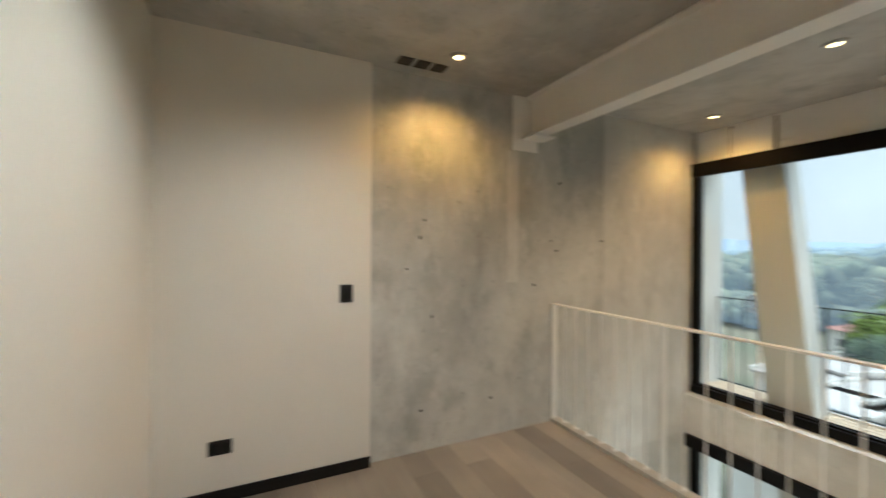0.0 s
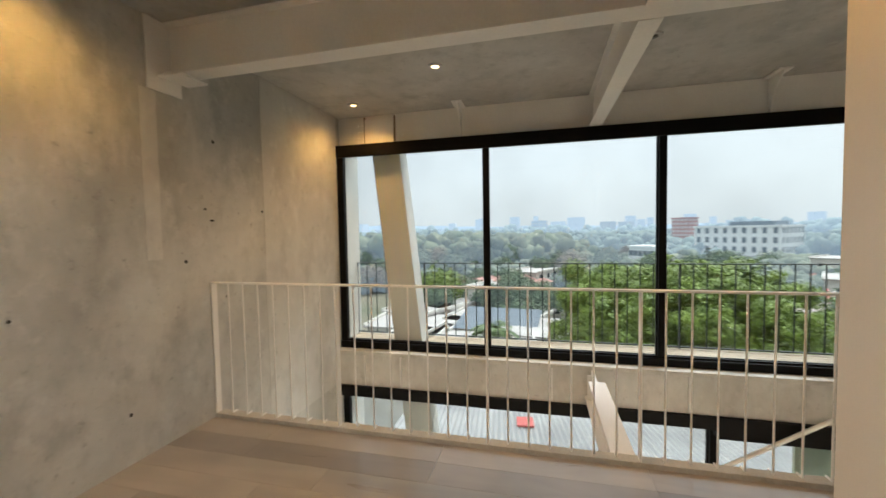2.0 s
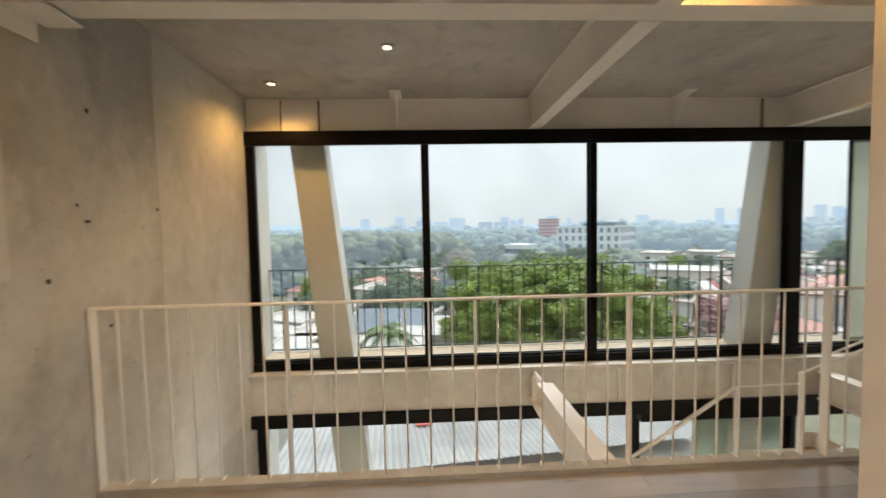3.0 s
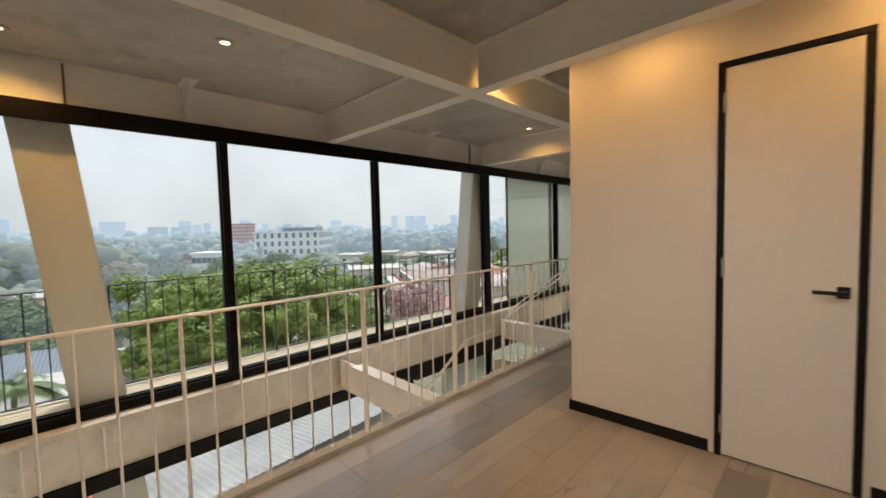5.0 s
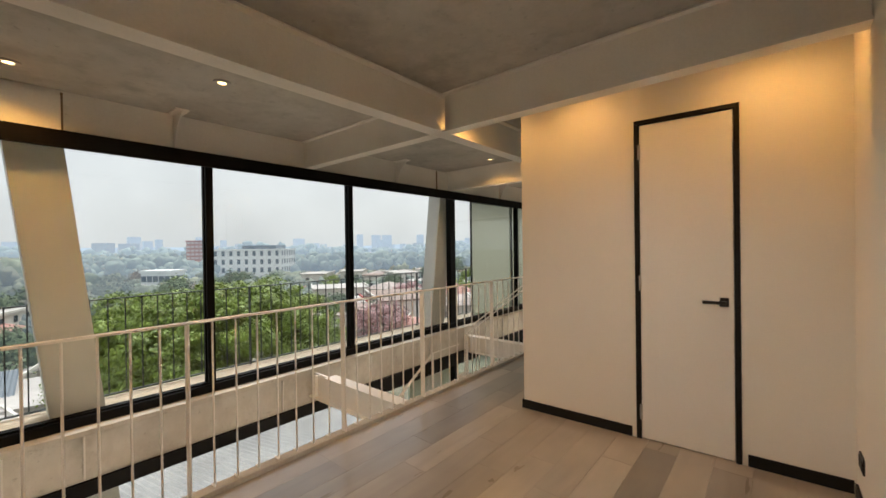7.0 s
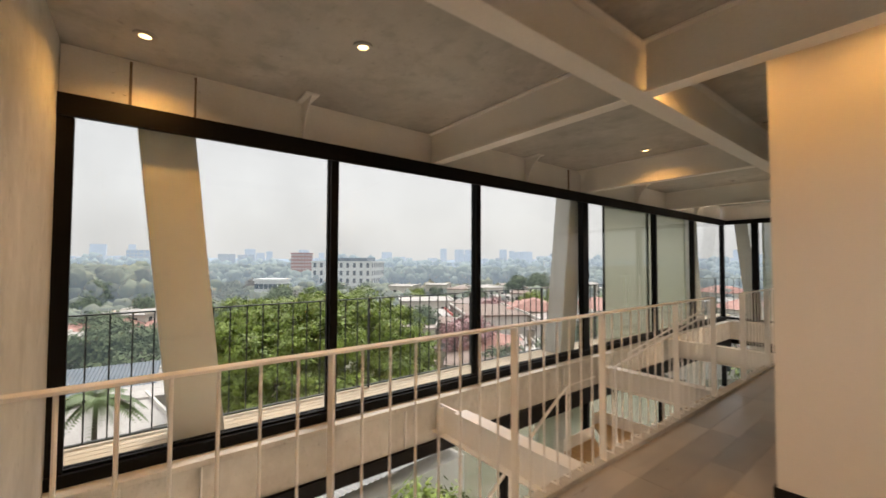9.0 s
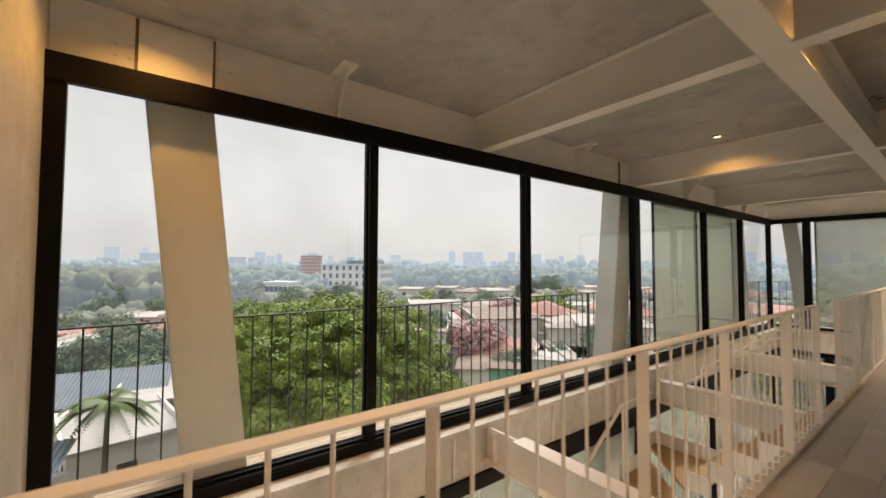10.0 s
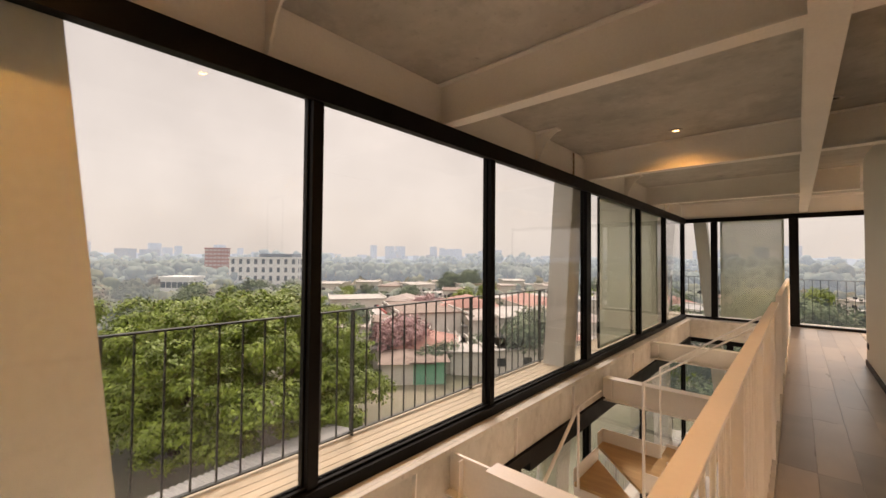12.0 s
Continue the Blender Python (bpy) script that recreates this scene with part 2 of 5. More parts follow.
M_TREAD = surface("oak_tread", (0.36, 0.23, 0.10), (0.52, 0.35, 0.17), 3, 40, 0.45, 0.06, stretch=(1, 6, 6))
M_IRON = surface("dark_green_iron", (0.022, 0.028, 0.026), (0.04, 0.048, 0.045), 5, 90, 0.5, 0.04)
M_MESH = surface("pale_perforated_metal", (0.44, 0.51, 0.42), (0.52, 0.59, 0.50), 3, 60, 0.5, 0.02)
# dark brown that paints the shadow lines of the plate joints
M_JOINT_SHADOW = surface("joint_shadow_brown", (0.14, 0.10, 0.065), (0.26, 0.20, 0.14), 14, 90, 0.8, 0.2)
M_BULB = lamp_glow("warm_lamp", (1.0, 0.66, 0.28), 5.0)
M_TRIM = surface("brushed_lamp_ring", (0.42, 0.40, 0.37), (0.55, 0.53, 0.50), 12, 150, 0.35, 0.02, metal=0.6)
M_DARKHOLE = surface("dark_lamp_well", (0.02, 0.018, 0.015), (0.035, 0.03, 0.026), 12, 150, 0.6, 0.02)


# ---- building helpers ----
def box(bm, x0, x1, y0, y1, z0, z1, bevel=0.0):
    v = [bm.verts.new(p) for p in ((x0, y0, z0), (x1, y0, z0), (x1, y1, z0), (x0, y1, z0), (x0, y0, z1), (x1, y0, z1), (x1, y1, z1), (x0, y1, z1))]
    fs = [bm.faces.new([v[i] for i in f]) for f in ((3, 2, 1, 0), (4, 5, 6, 7), (0, 1, 5, 4), (1, 2, 6, 5), (2, 3, 7, 6), (3, 0, 4, 7))]
    if bevel:
        es = {e for f in fs for e in f.edges}
        bmesh.ops.bevel(bm, geom=list(es), offset=bevel, segments=2, profile=0.5, affect="EDGES")
    return bm


def hexa(bm, low, high):
    """A six-sided solid from four lower and four upper corners (counter-clockwise seen from above)."""
    v = [bm.verts.new(p) for p in (*low, *high)]
    for f in ((3, 2, 1, 0), (4, 5, 6, 7), (0, 1, 5, 4), (1, 2, 6, 5), (2, 3, 7, 6), (3, 0, 4, 7)):
        bm.faces.new([v[i] for i in f])
    return bm


def bar(bm, a, b, r, sides=8):
    """A round bar from a to b."""
    a, b = Vector(a), Vector(b)
    d = b - a
    m = Matrix.Translation((a + b) / 2) @ d.to_track_quat("Z", "Y").to_matrix().to_4x4()
    bmesh.ops.create_cone(bm, cap_ends=True, segments=sides, radius1=r, radius2=r, depth=d.length, matrix=m)
    return bm


def disc(bm, c, r0, r1, z0, z1, sides=24):
    """A ring standing between two heights; r0 = 0 gives a solid disc."""
    lo, hi, li, hi2 = [], [], [], []
    for i in range(sides):
        a = 2 * math.pi * i / sides
        p = Vector((math.cos(a), math.sin(a), 0))
        lo.append(bm.verts.new(Vector(c) + p * r1 + Vector((0, 0, z0))))
        hi.append(bm.verts.new(Vector(c) + p * r1 + Vector((0, 0, z1))))
        if r0:
            li.append(bm.verts.new(Vector(c) + p * r0 + Vector((0, 0, z0))))
            hi2.append(bm.verts.new(Vector(c) + p * r0 + Vector((0, 0, z1))))
    for i in range(sides):
        j = (i + 1) % sides
        bm.faces.new((lo[i], lo[j], hi[j], hi[i]))
        if r0:
            bm.faces.new((lo[j], lo[i], li[i], li[j]))
            bm.faces.new((hi[i], hi[j], hi2[j], hi2[i]))
            bm.faces.new((li[j], li[i], hi2[i], hi2[j]))
    if not r0:
        bm.faces.new(lo[::-1])
        bm.faces.new(hi)
    return bm


def mesh_of(name, bm, material, smooth=False):
    me = bpy.data.meshes.new(name)
    bmesh.ops.recalc_face_normals(bm, faces=bm.faces)
    bm.to_mesh(me)
    bm.free()
    me.materials.append(material)
    if smooth:
        for p in me.polygons:
            p.use_smooth = True
    return me


def part(name, bm, material, parent, label="", smooth=False):
    ob = new(name, mesh_of(name, bm, material, smooth))
    ob.parent = parent
    if label:
        ob["label"] = label
    return ob


def thing(name, label, category, at=(0, 0, 0), group="", kind=""):
    ob = new(name)
    ob.location = at
    ob.empty_display_size = 0.1
    return tagged(ob, label, category, group, kind)


def solid(name, bm, material, label, category, group="", kind="", smooth=False):
    return tagged(new(name, mesh_of(name, bm, material, smooth)), label, category, group, kind)


def B(*boxes, bevel=0.0):
    bm = bmesh.new()
    for b in boxes:
        box(bm, *b, bevel=bevel)
    return bm


# ---- plan ----
XW, XR = 5.09, 3.17            # inner face of the glazing, line of the inner railing
YN, YF = 4.115, -7.78           # concrete wall, far glazing
ZC = 2.78                     # underside of the slab
XWEST, YD, XC = 0.28, 0.668, 2.34   # west wall, door wall, corner by the corridor
ZL = -3.15                     # lower floor
YM = (2.29, 0.515, -1.72, -4.08, -5.88)   # mullions of the long glazing

# ---- structure ----
solid("floor", B((0.0, XR + 0.05, YF, YN, -0.30, -0.012)), M_GROUT, "upper floor slab under wood-look tile planks", "floor", kind="structure")
solid("ceiling", B((-0.2, XW + 0.35, YF - 0.3, YN + 0.2, ZC, ZC + 0.25)), M_CEIL, "raw grey concrete ceiling slab with mottled stains", "ceiling", kind="structure")
solid("wall_north", B((-0.2, XW + 0.12, YN, YN + 0.25, ZL - 0.3, ZC)), M_CONC, "raw cast concrete wall, mottled grey with stains", "wall", kind="structure")
solid("wall_panel", B((XWEST, 1.518, YN - 0.045, YN, 0, ZC)), M_PAINT, "smooth white painted wall lining beside bare concrete", "wall", kind="structure")
solid("wall_west", B((XWEST - 0.2, XWEST, YD - 0.15, YN - 0.0, 0, ZC)), M_PAINT, "smooth white painted side wall", "wall", kind="structure")
DX0, DX1, DZ = 0.798, 1.422, 2.343
solid("wall_door", B((XWEST, DX0, YD - 0.13, YD, 0, ZC), (DX1, XC - 0.004, YD - 0.13, YD, 0, ZC), (DX0, DX1, YD - 0.13, YD, DZ, ZC)),
      M_PAINT, "white painted partition wall around a flush door", "wall", kind="structure")
solid("wall_corridor", B((XC - 0.13, XC, -4.3, YD - 0.075, 0, ZC)), M_PAINT, "white painted partition along the gallery corridor", "wall", kind="structure")
solid("wall_back", B((0.0, 0.12, YF, YD - 0.2, 0, ZC), (0.12, XC - 0.13, -4.3, -4.18, 0, ZC)), M_PAINT, "white painted partition closing the far room", "wall", kind="structure")
for nm, b in (("baseboard", (DX1 + 0.03, XC + 0.012, YD, YD + 0.012, 0, 0.075)), ("baseboard", (XWEST + 0.012, DX0 - 0.03, YD, YD + 0.012, 0, 0.075)),
              ("baseboard", (XWEST, XWEST + 0.012, YD, YN - 0.057, 0, 0.075)), ("baseboard", (XWEST, 1.518, YN - 0.057, YN - 0.045, 0, 0.075)),
              ("baseboard", (XC, XC + 0.012, -4.3, YD + 0.055, 0, 0.075))):
    solid(nm, B(b, bevel=0.002), M_BLACKWOOD, "black painted baseboard along the white wall", "baseboard", kind="structure")

# lower storey
solid("floor_lower", B((-0.2, XW + 0.3, YF, YN, ZL - 0.3, ZL)), M_PLANK, "lower storey floor of brown wood-look tile", "floor", kind="structure")
solid("wall_lower", B((-0.2, 0.0, YF, YN, ZL, -0.3)), M_PAINT, "white painted wall of the lower storey", "wall", kind="structure")
solid("trim", B((XR - 0.03, XR + 0.05, YF + 0.06, YN, -0.012, 0.03), bevel=0.004), M_CURB, "low grey cement kerb under the gallery railing", "kerb", kind="structure")
solid("edge_beam", B((XW - 0.10, XW + 0.12, YF - 0.1, YN, -0.46, -0.03), (XR + 0.06, XW - 0.11, YF - 0.12, YF + 0.1, -0.46, -0.03), bevel=0.006), M_SILL,
      "rough plastered edge beam below the glazing", "beam", kind="structure")


solid("edge_ledge", B((XW - 0.145, XW - 0.101, YF + 0.11, YN, -0.075, -0.028), bevel=0.005), M_SILL, "pale plaster ledge along the edge beam", "ledge", kind="structure")
for ys in (3.75, 3.3, 1.6, 0.3, -0.95, -3.2, -4.4):
    bm = bmesh.new()
    hexa(bm, ((XW - 0.125, ys - 0.006, -0.44), (XW - 0.10, ys - 0.006, -0.44), (XW - 0.10, ys + 0.006, -0.44), (XW - 0.125, ys + 0.006, -0.44)),
         ((XW - 0.14, ys - 0.006, -0.08), (XW - 0.10, ys - 0.006, -0.08), (XW - 0.10, ys + 0.006, -0.08), (XW - 0.14, ys + 0.006, -0.08)))
    solid("stiffener_plate", bm, M_STEEL, "white steel stiffener on the edge beam", "steel plate", "stiffeners", "structure")


def glazing(name, y_list, z0, z1, label, x=XW, frame_w=0.07, wide=()):
    """A long glazed wall along y at x, from head to sill, with mullions."""
    win = thing(name, label, "window", (x, (y_list[0] + y_list[-1]) / 2, z0), kind="structure")
    off = win.location
    inv = Matrix.Translation(-Vector(off))

    def put(nm, bm, mat, shadow=True):
        bm.transform(inv)
        ob = part(nm, bm, mat, win)
        ob.visible_shadow = shadow
        return ob
    ya, yb = max(y_list), min(y_list)
    put("head_frame", B((x - 0.02, x + 0.022, yb, ya, z1, z1 + 0.142), (x + 0.023, x + 0.10, yb, ya, z1 + 0.022, z1 + 0.142), bevel=0.003), M_BLACK)
    put("sill_frame", B((x - 0.02, x + 0.10, yb, ya, z0 - 0.10, z0 - 0.02), (x + 0.01, x + 0.035, yb, ya, z0 - 0.02, z0), (x + 0.06, x + 0.08, yb, ya, z0 - 0.02, z0), bevel=0.003), M_BLACK)
    ys = sorted(y_list, reverse=True)
    for i, y in enumerate(ys):
        w = (0.15 if y in wide else frame_w) if 0 < i < len(ys) - 1 else 0.085
        yy = y - w / 2 if i == 0 else (y + w / 2 if i == len(ys) - 1 else y)
        put("mullion", B((x, x + 0.04, yy - w / 2, yy + w / 2, z0 - 0.02, z1 - 0.001), (x + 0.042, x + 0.085, yy - w / 2 + 0.012, yy + w / 2 + 0.012, z0 - 0.02, z1 + 0.021), (x + 0.024, x + 0.042, yy - w / 2 + 0.01, yy + w / 2 - 0.01, z1, z1 + 0.021), bevel=0.003), M_BLACK)
    for i in range(len(ys) - 1):
        put("pane", B((x + 0.046, x + 0.054, ys[i + 1] + 0.03, ys[i] - 0.03, z0, z1 + 0.02)), M_GLASS, False)
    return win


glazing("window_1", [YN, *YM, YF], 0.07, 2.293, "tall black aluminium sliding windows in a row over the city", wide=YM[2:3])
glazing("window_2", [YN, 0.04, -1.75, -4.3, YF], ZL + 0.1, -0.58, "black framed glazing of the lower storey")
solid("lintel", B((XW - 0.13, XW - 0.025, 0.06, YN, -0.585, -0.462), (XW - 0.13, XW - 0.025, YF + 0.1, 0.06, -0.67, -0.462)), M_BLACK, "black lintel box under the edge beam", "lintel", kind="structure")


def far_glazing(name, xs, z0, z1, label):
    win = thing(name, label, "window", (sum(xs) / len(xs), YF, z0), kind="structure")
    inv = Matrix.Translation(-Vector(win.location))

    def put(nm, bm, mat, shadow=True):
        bm.transform(inv)
        ob = part(nm, bm, mat, win)
        ob.visible_shadow = shadow
    x0, x1 = min(xs), max(xs)
    put("head_frame", B((x0, x1, YF - 0.10, YF + 0.02, z1, z1 + 0.10), bevel=0.004), M_BLACK)
    put("sill_frame", B((x0, x1, YF - 0.10, YF + 0.02, z0 - 0.05, z0), bevel=0.003), M_BLACK)
    for x, w in zip(xs, (0.05, 0.13, 0.16, 0.08)):
        put("mullion", B((x - w / 2, x + w / 2, YF - 0.09, YF + 0.01, z0, z1), bevel=0.004), M_BLACK)
    for a, b in zip(xs, xs[1:]):
        put("pane", B((min(a, b) + 0.03, max(a, b) - 0.03, YF - 0.056, YF - 0.048, z0, z1)), M_GLASS, False)


far_glazing("window_3", [XW + 0.06, 4.49, 3.07, 0.15], 0.05, 2.32, "black framed far window with a screened bay")
far_glazing("window_4", [XW + 0.06, 4.2, 3.0, 0.0], ZL + 0.1, -0.58, "black framed far window of the lower storey")

# ---- steel beams under the ceiling ----
def i_beam(name, axis, a0, a1, c, z0, z1, width, label):
    """A white I-section along an axis, with its flanges and web."""
    bm = bmesh.new()
    for lo, hi, w in ((z0, z0 + 0.016, width), (z1 - 0.014, z1 - 0.002, width), (z0 + 0.016, z1 - 0.014, 0.03)):
        if axis == "y":
            box(bm, c - w / 2, c + w / 2, a0, a1, lo, hi)
        else:
            box(bm, a0, a1, c - w / 2, c + w / 2, lo, hi)
    return solid(name, bm, M_STEEL, label, "beam", "ceiling beams", "structure")


XB = 2.911
i_beam("main_beam", "y", YF, YN - 0.012, XB, 2.445, ZC, 0.14, "white painted steel beam running under the concrete ceiling")
for yb in (1.15, -1.66, -4.72):
    i_beam("cross_beam", "x", XB + 0.07, XW + 0.1, yb, 2.44, ZC, 0.12, "white painted steel cross beam under the concrete ceiling")
    i_beam("cross_beam", "x", 0.0 if yb > 1 else XC, XB - 0.07, yb, 2.44, ZC, 0.12, "white painted steel cross beam under the concrete ceiling")
solid("beam_bracket", B((2.72, 2.97, YN - 0.014, YN, 2.326, ZC), (2.80, 3.02, 3.93, YN - 0.014, 2.418, 2.43), bevel=0.002), M_STEEL, "white steel end plate holding the beam to the wall", "bracket", kind="structure")
solid("perimeter_beam", B((XW + 0.07, XW + 0.09, YF, YN, 2.41, ZC), (-0.2, XW + 0.08, YF - 0.07, YF - 0.05, 2.42, ZC), (-0.2, XW - 0.022, YF - 0.1, YF + 0.02, 2.74, ZC - 0.001)), M_STEEL, "white painted steel beam above the glazing", "beam", kind="structure")

# ---- balcony ----
solid("balcony_slab", B((XW + 0.13, 5.62, YF - 0.6, YN, -0.46, -0.01)), M_SILL, "narrow balcony slab outside the glazing", "balcony", kind="structure")


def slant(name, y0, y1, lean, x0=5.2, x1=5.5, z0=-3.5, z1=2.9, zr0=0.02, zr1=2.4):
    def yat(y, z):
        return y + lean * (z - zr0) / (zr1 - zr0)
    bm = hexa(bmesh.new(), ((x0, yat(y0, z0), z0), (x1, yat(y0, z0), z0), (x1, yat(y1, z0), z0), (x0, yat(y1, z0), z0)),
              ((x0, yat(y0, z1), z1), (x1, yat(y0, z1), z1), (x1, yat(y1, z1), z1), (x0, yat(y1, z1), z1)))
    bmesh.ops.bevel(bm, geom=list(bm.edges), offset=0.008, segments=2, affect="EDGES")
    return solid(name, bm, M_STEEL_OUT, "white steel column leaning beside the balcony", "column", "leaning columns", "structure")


slant("leaning_column", 3.115, 3.47, 0.25, 5.24, 5.52)
slant("leaning_column", -1.62, -1.26, -0.30, 5.24, 5.52)
slant("leaning_column", -6.6, -6.24, 0.25)
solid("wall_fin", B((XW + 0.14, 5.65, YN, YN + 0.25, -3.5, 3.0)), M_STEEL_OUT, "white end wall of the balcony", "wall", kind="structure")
solid("roof_eave", B((XW + 0.36, 5.7, YF - 0.3, YN + 0.25, ZC + 0.1, ZC + 0.25)), M_CEIL, "concrete eave over the balcony", "eave", kind="structure")


# ---- door ----
def flush_door():
    d = thing("door_1", "white flush door in a slim black frame, closed", "door", (DX0, YD, 0), kind="structure")
    T = Matrix.Translation((-DX0, -YD, 0))

    def put(nm, bm, mat, label="", parent=None):
        bm.transform(T)
        return part(nm, bm, mat, parent or d, label)
    put("frame", B((DX0, DX0 + 0.032, YD - 0.13, YD + 0.014, 0, DZ - 0.032), (DX1 - 0.032, DX1, YD - 0.13, YD + 0.014, 0, DZ - 0.032), (DX0, DX1, YD - 0.13, YD + 0.014, DZ - 0.032, DZ), bevel=0.002), M_BLACKWOOD, "black painted door frame")
    leaf = put("leaf", B((DX0 + 0.035, DX1 - 0.035, YD - 0.035, YD + 0.004, 0.008, DZ - 0.035), bevel=0.002), M_DOOR, "white flush door leaf")
    put("rose", B((DX0 + 0.062, DX0 + 0.112, YD + 0.005, YD + 0.014, 1.015, 1.075), bevel=0.003), M_PLASTIC, "square black rose", leaf)
    put("lever", B((DX0 + 0.075, DX0 + 0.098, YD + 0.014, YD + 0.055, 1.033, 1.055), (DX0 + 0.075, DX0 + 0.205, YD + 0.045, YD + 0.058, 1.034, 1.054), bevel=0.003), M_PLASTIC, "flat black lever handle", leaf)
    for z in (0.20, 1.15, 2.11):
        put("hinge", bar(bmesh.new(), (DX1 - 0.033, YD + 0.012, z - 0.055), (DX1 - 0.033, YD + 0.012, z + 0.055), 0.008, 10), M_TRIM, "steel butt hinge")


flush_door()
# the door wall stands a little out of square
SKEW = Matrix.Translation((1.11, YD, 0)) @ Matrix.Rotation(radians(2.6), 4, "Z") @ Matrix.Translation((-1.11, -YD, 0))
for nm in ("wall_door", "door_1", "baseboard", "baseboard.001"):
    ob = bpy.data.objects[nm]
    ob.matrix_world = SKEW @ Matrix.Translation(ob.location)


# ---- switch and sockets ----
def wall_plate(name, at, rot, w, h, label, cat, keys):
    p = thing(name, label, cat, at)
    p.rotation_euler = (0, 0, rot)
    part("plate", B((-w / 2, w / 2, -0.009, 0, -h / 2, h / 2), bevel=0.003), M_PLASTIC, p)
    n = keys
    for i in range(n):
        c = -w / 2 + w * (i + 0.5) / n
        part("rocker" if cat == "light switch" else "socket", B((c - w / n * 0.36, c + w / n * 0.36, -0.013, -0.008, -h * 0.33, h * 0.33), bevel=0.002), M_BLACKWOOD, p)
    return p


wall_plate("light_switch", (1.35, YN - 0.045, 1.2), 0, 0.085, 0.12, "black plastic light switch on the white wall", "light switch", 1)
wall_plate("socket_outlet", (0.618, YN - 0.045, 0.325), 0, 0.125, 0.085, "black double socket outlet low on the wall", "socket", 2)
wall_plate("socket_outlet", (XWEST, 0.83, 0.26), radians(90), 0.12, 0.085, "black socket outlet low on the side wall", "socket", 2)
wall_plate("socket_outlet", (XC, -4.1, 0.28), radians(90), 0.12, 0.085, "black socket outlet low on the corridor wall", "socket", 2)


# ---- downlights and vents ----
def downlight(x, y, lit, z=ZC):
    lab = "round recessed ceiling downlight, " + ("lit warm" if lit else "unlit")
    d = thing("downlight", lab, "ceiling lamp", (x, y, z), "recessed ceiling lamps")
    part("ring", disc(bmesh.new(), (0, 0, 0), 0.034, 0.064, -0.012, 0.0), M_TRIM, d, "brushed metal ring")
    part("bulb" if lit else "well", disc(bmesh.new(), (0, 0, 0), 0, 0.033, -0.004 if lit else -0.002, 0.0), M_BULB if lit else M_DARKHOLE, d)


# includes fittings for the fill lamps added out of view
for px, py, pw in SPOTS + ROOM_UNSEEN:
    downlight(px, py, True)
for p in DARK:
    downlight(*p, False)
# fittings for the unseen fill lamps added under the slab
for p in LOWER_FILL:
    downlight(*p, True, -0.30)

vent = thing("ceiling_vent", "three square dark air outlets cut in the concrete ceiling", "vent", (1.835, 3.94, ZC))
for i in range(3):
    c = -0.125 + 0.125 * i
    fr = part("frame", B((c - 0.05, c + 0.05, -0.055, -0.045, -0.006, 0), (c - 0.05, c + 0.05, 0.045, 0.055, -0.006, 0), (c - 0.05, c - 0.04, -0.045, 0.045, -0.006, 0), (c + 0.04, c + 0.05, -0.045, 0.045, -0.006, 0)), M_DARKHOLE, vent)
    part("throat", B((c - 0.04, c + 0.04, -0.045, 0.045, -0.003, -0.001)), M_DARKHOLE, vent)


# ---- inner railing ----
def railing():
    r = thing("gallery_railing", "ivory painted steel railing along the open gallery edge", "railing", (XR, 0, 0))
    y1, top, g0, g1, y0 = YN - 0.002, 1.03, -0.93, -1.82, -7.62        # the stair opens between g0 and g1
    part("handrail", B((-0.024, 0.024, g0, y1, top - 0.012, top), bevel=0.002), M_RAIL, r, "flat ivory handrail")
    part("handrail", B((-0.024, 0.024, y0, g1, top - 0.012, top), bevel=0.002), M_RAIL, r, "flat ivory handrail")
    runs = [[y1 - 0.008, 3.08, 2.035, 1.148, -0.04, g0 + 0.008], [g1 - 0.008] + [g1 - 1.005 * k for k in range(1, 6)] + [y0 + 0.01]]
    posts = runs[0] + runs[1]
    pm = mesh_of("post", B((-0.024, 0.024, -0.006, 0.006, 0.03, top - 0.012), bevel=0.0015), M_RAIL)
    for p in posts:
        o = new("post", pm)
        o.location, o.parent = (0, p, 0), r
    bm = bmesh.new()
    bar(bm, (0, 0, 0.036), (0, 0, top - 0.012), 0.0062, 8)
    bar(bm, (0, 0, 0.036), (0.045, 0, 0.036), 0.0062, 6)
    bal = mesh_of("baluster", bm, M_RAIL)
    for a, b in [q for run in runs for q in zip(run, run[1:])]:
        n = max(1, round((a - b) / 0.131))
        for i in range(1, n):
            o = new("baluster", bal)
            o.location, o.parent = (0, a + (b - a) * i / n, 0), r


railing()

# ---- plates and gussets of the perimeter beam ----
for yg in (2.575, -0.40, -3.42, -6.13):
    bm = bmesh.new()
    prof = ((XW - 0.20, 2.768), (XW + 0.07, 2.768), (XW + 0.07, 2.42), (XW + 0.03, 2.42), (XW + 0.005, 2.53), (XW - 0.06, 2.65))
    fr = [bm.verts.new((x, yg - 0.006, z)) for x, z in prof]
    bk = [bm.verts.new((x, yg + 0.006, z)) for x, z in prof]
    bm.faces.new(fr), bm.faces.new(bk[::-1])
    for i in range(len(prof)):
        j = (i + 1) % len(prof)
        bm.faces.new((fr[j], fr[i], bk[i], bk[j]))
    box(bm, XW - 0.20, XW + 0.06, yg - 0.055, yg + 0.055, 2.762, 2.777)
    solid("gusset_plate", bm, M_STEEL, "curved white steel gusset under the slab", "gusset", "gusset plates", "structure")


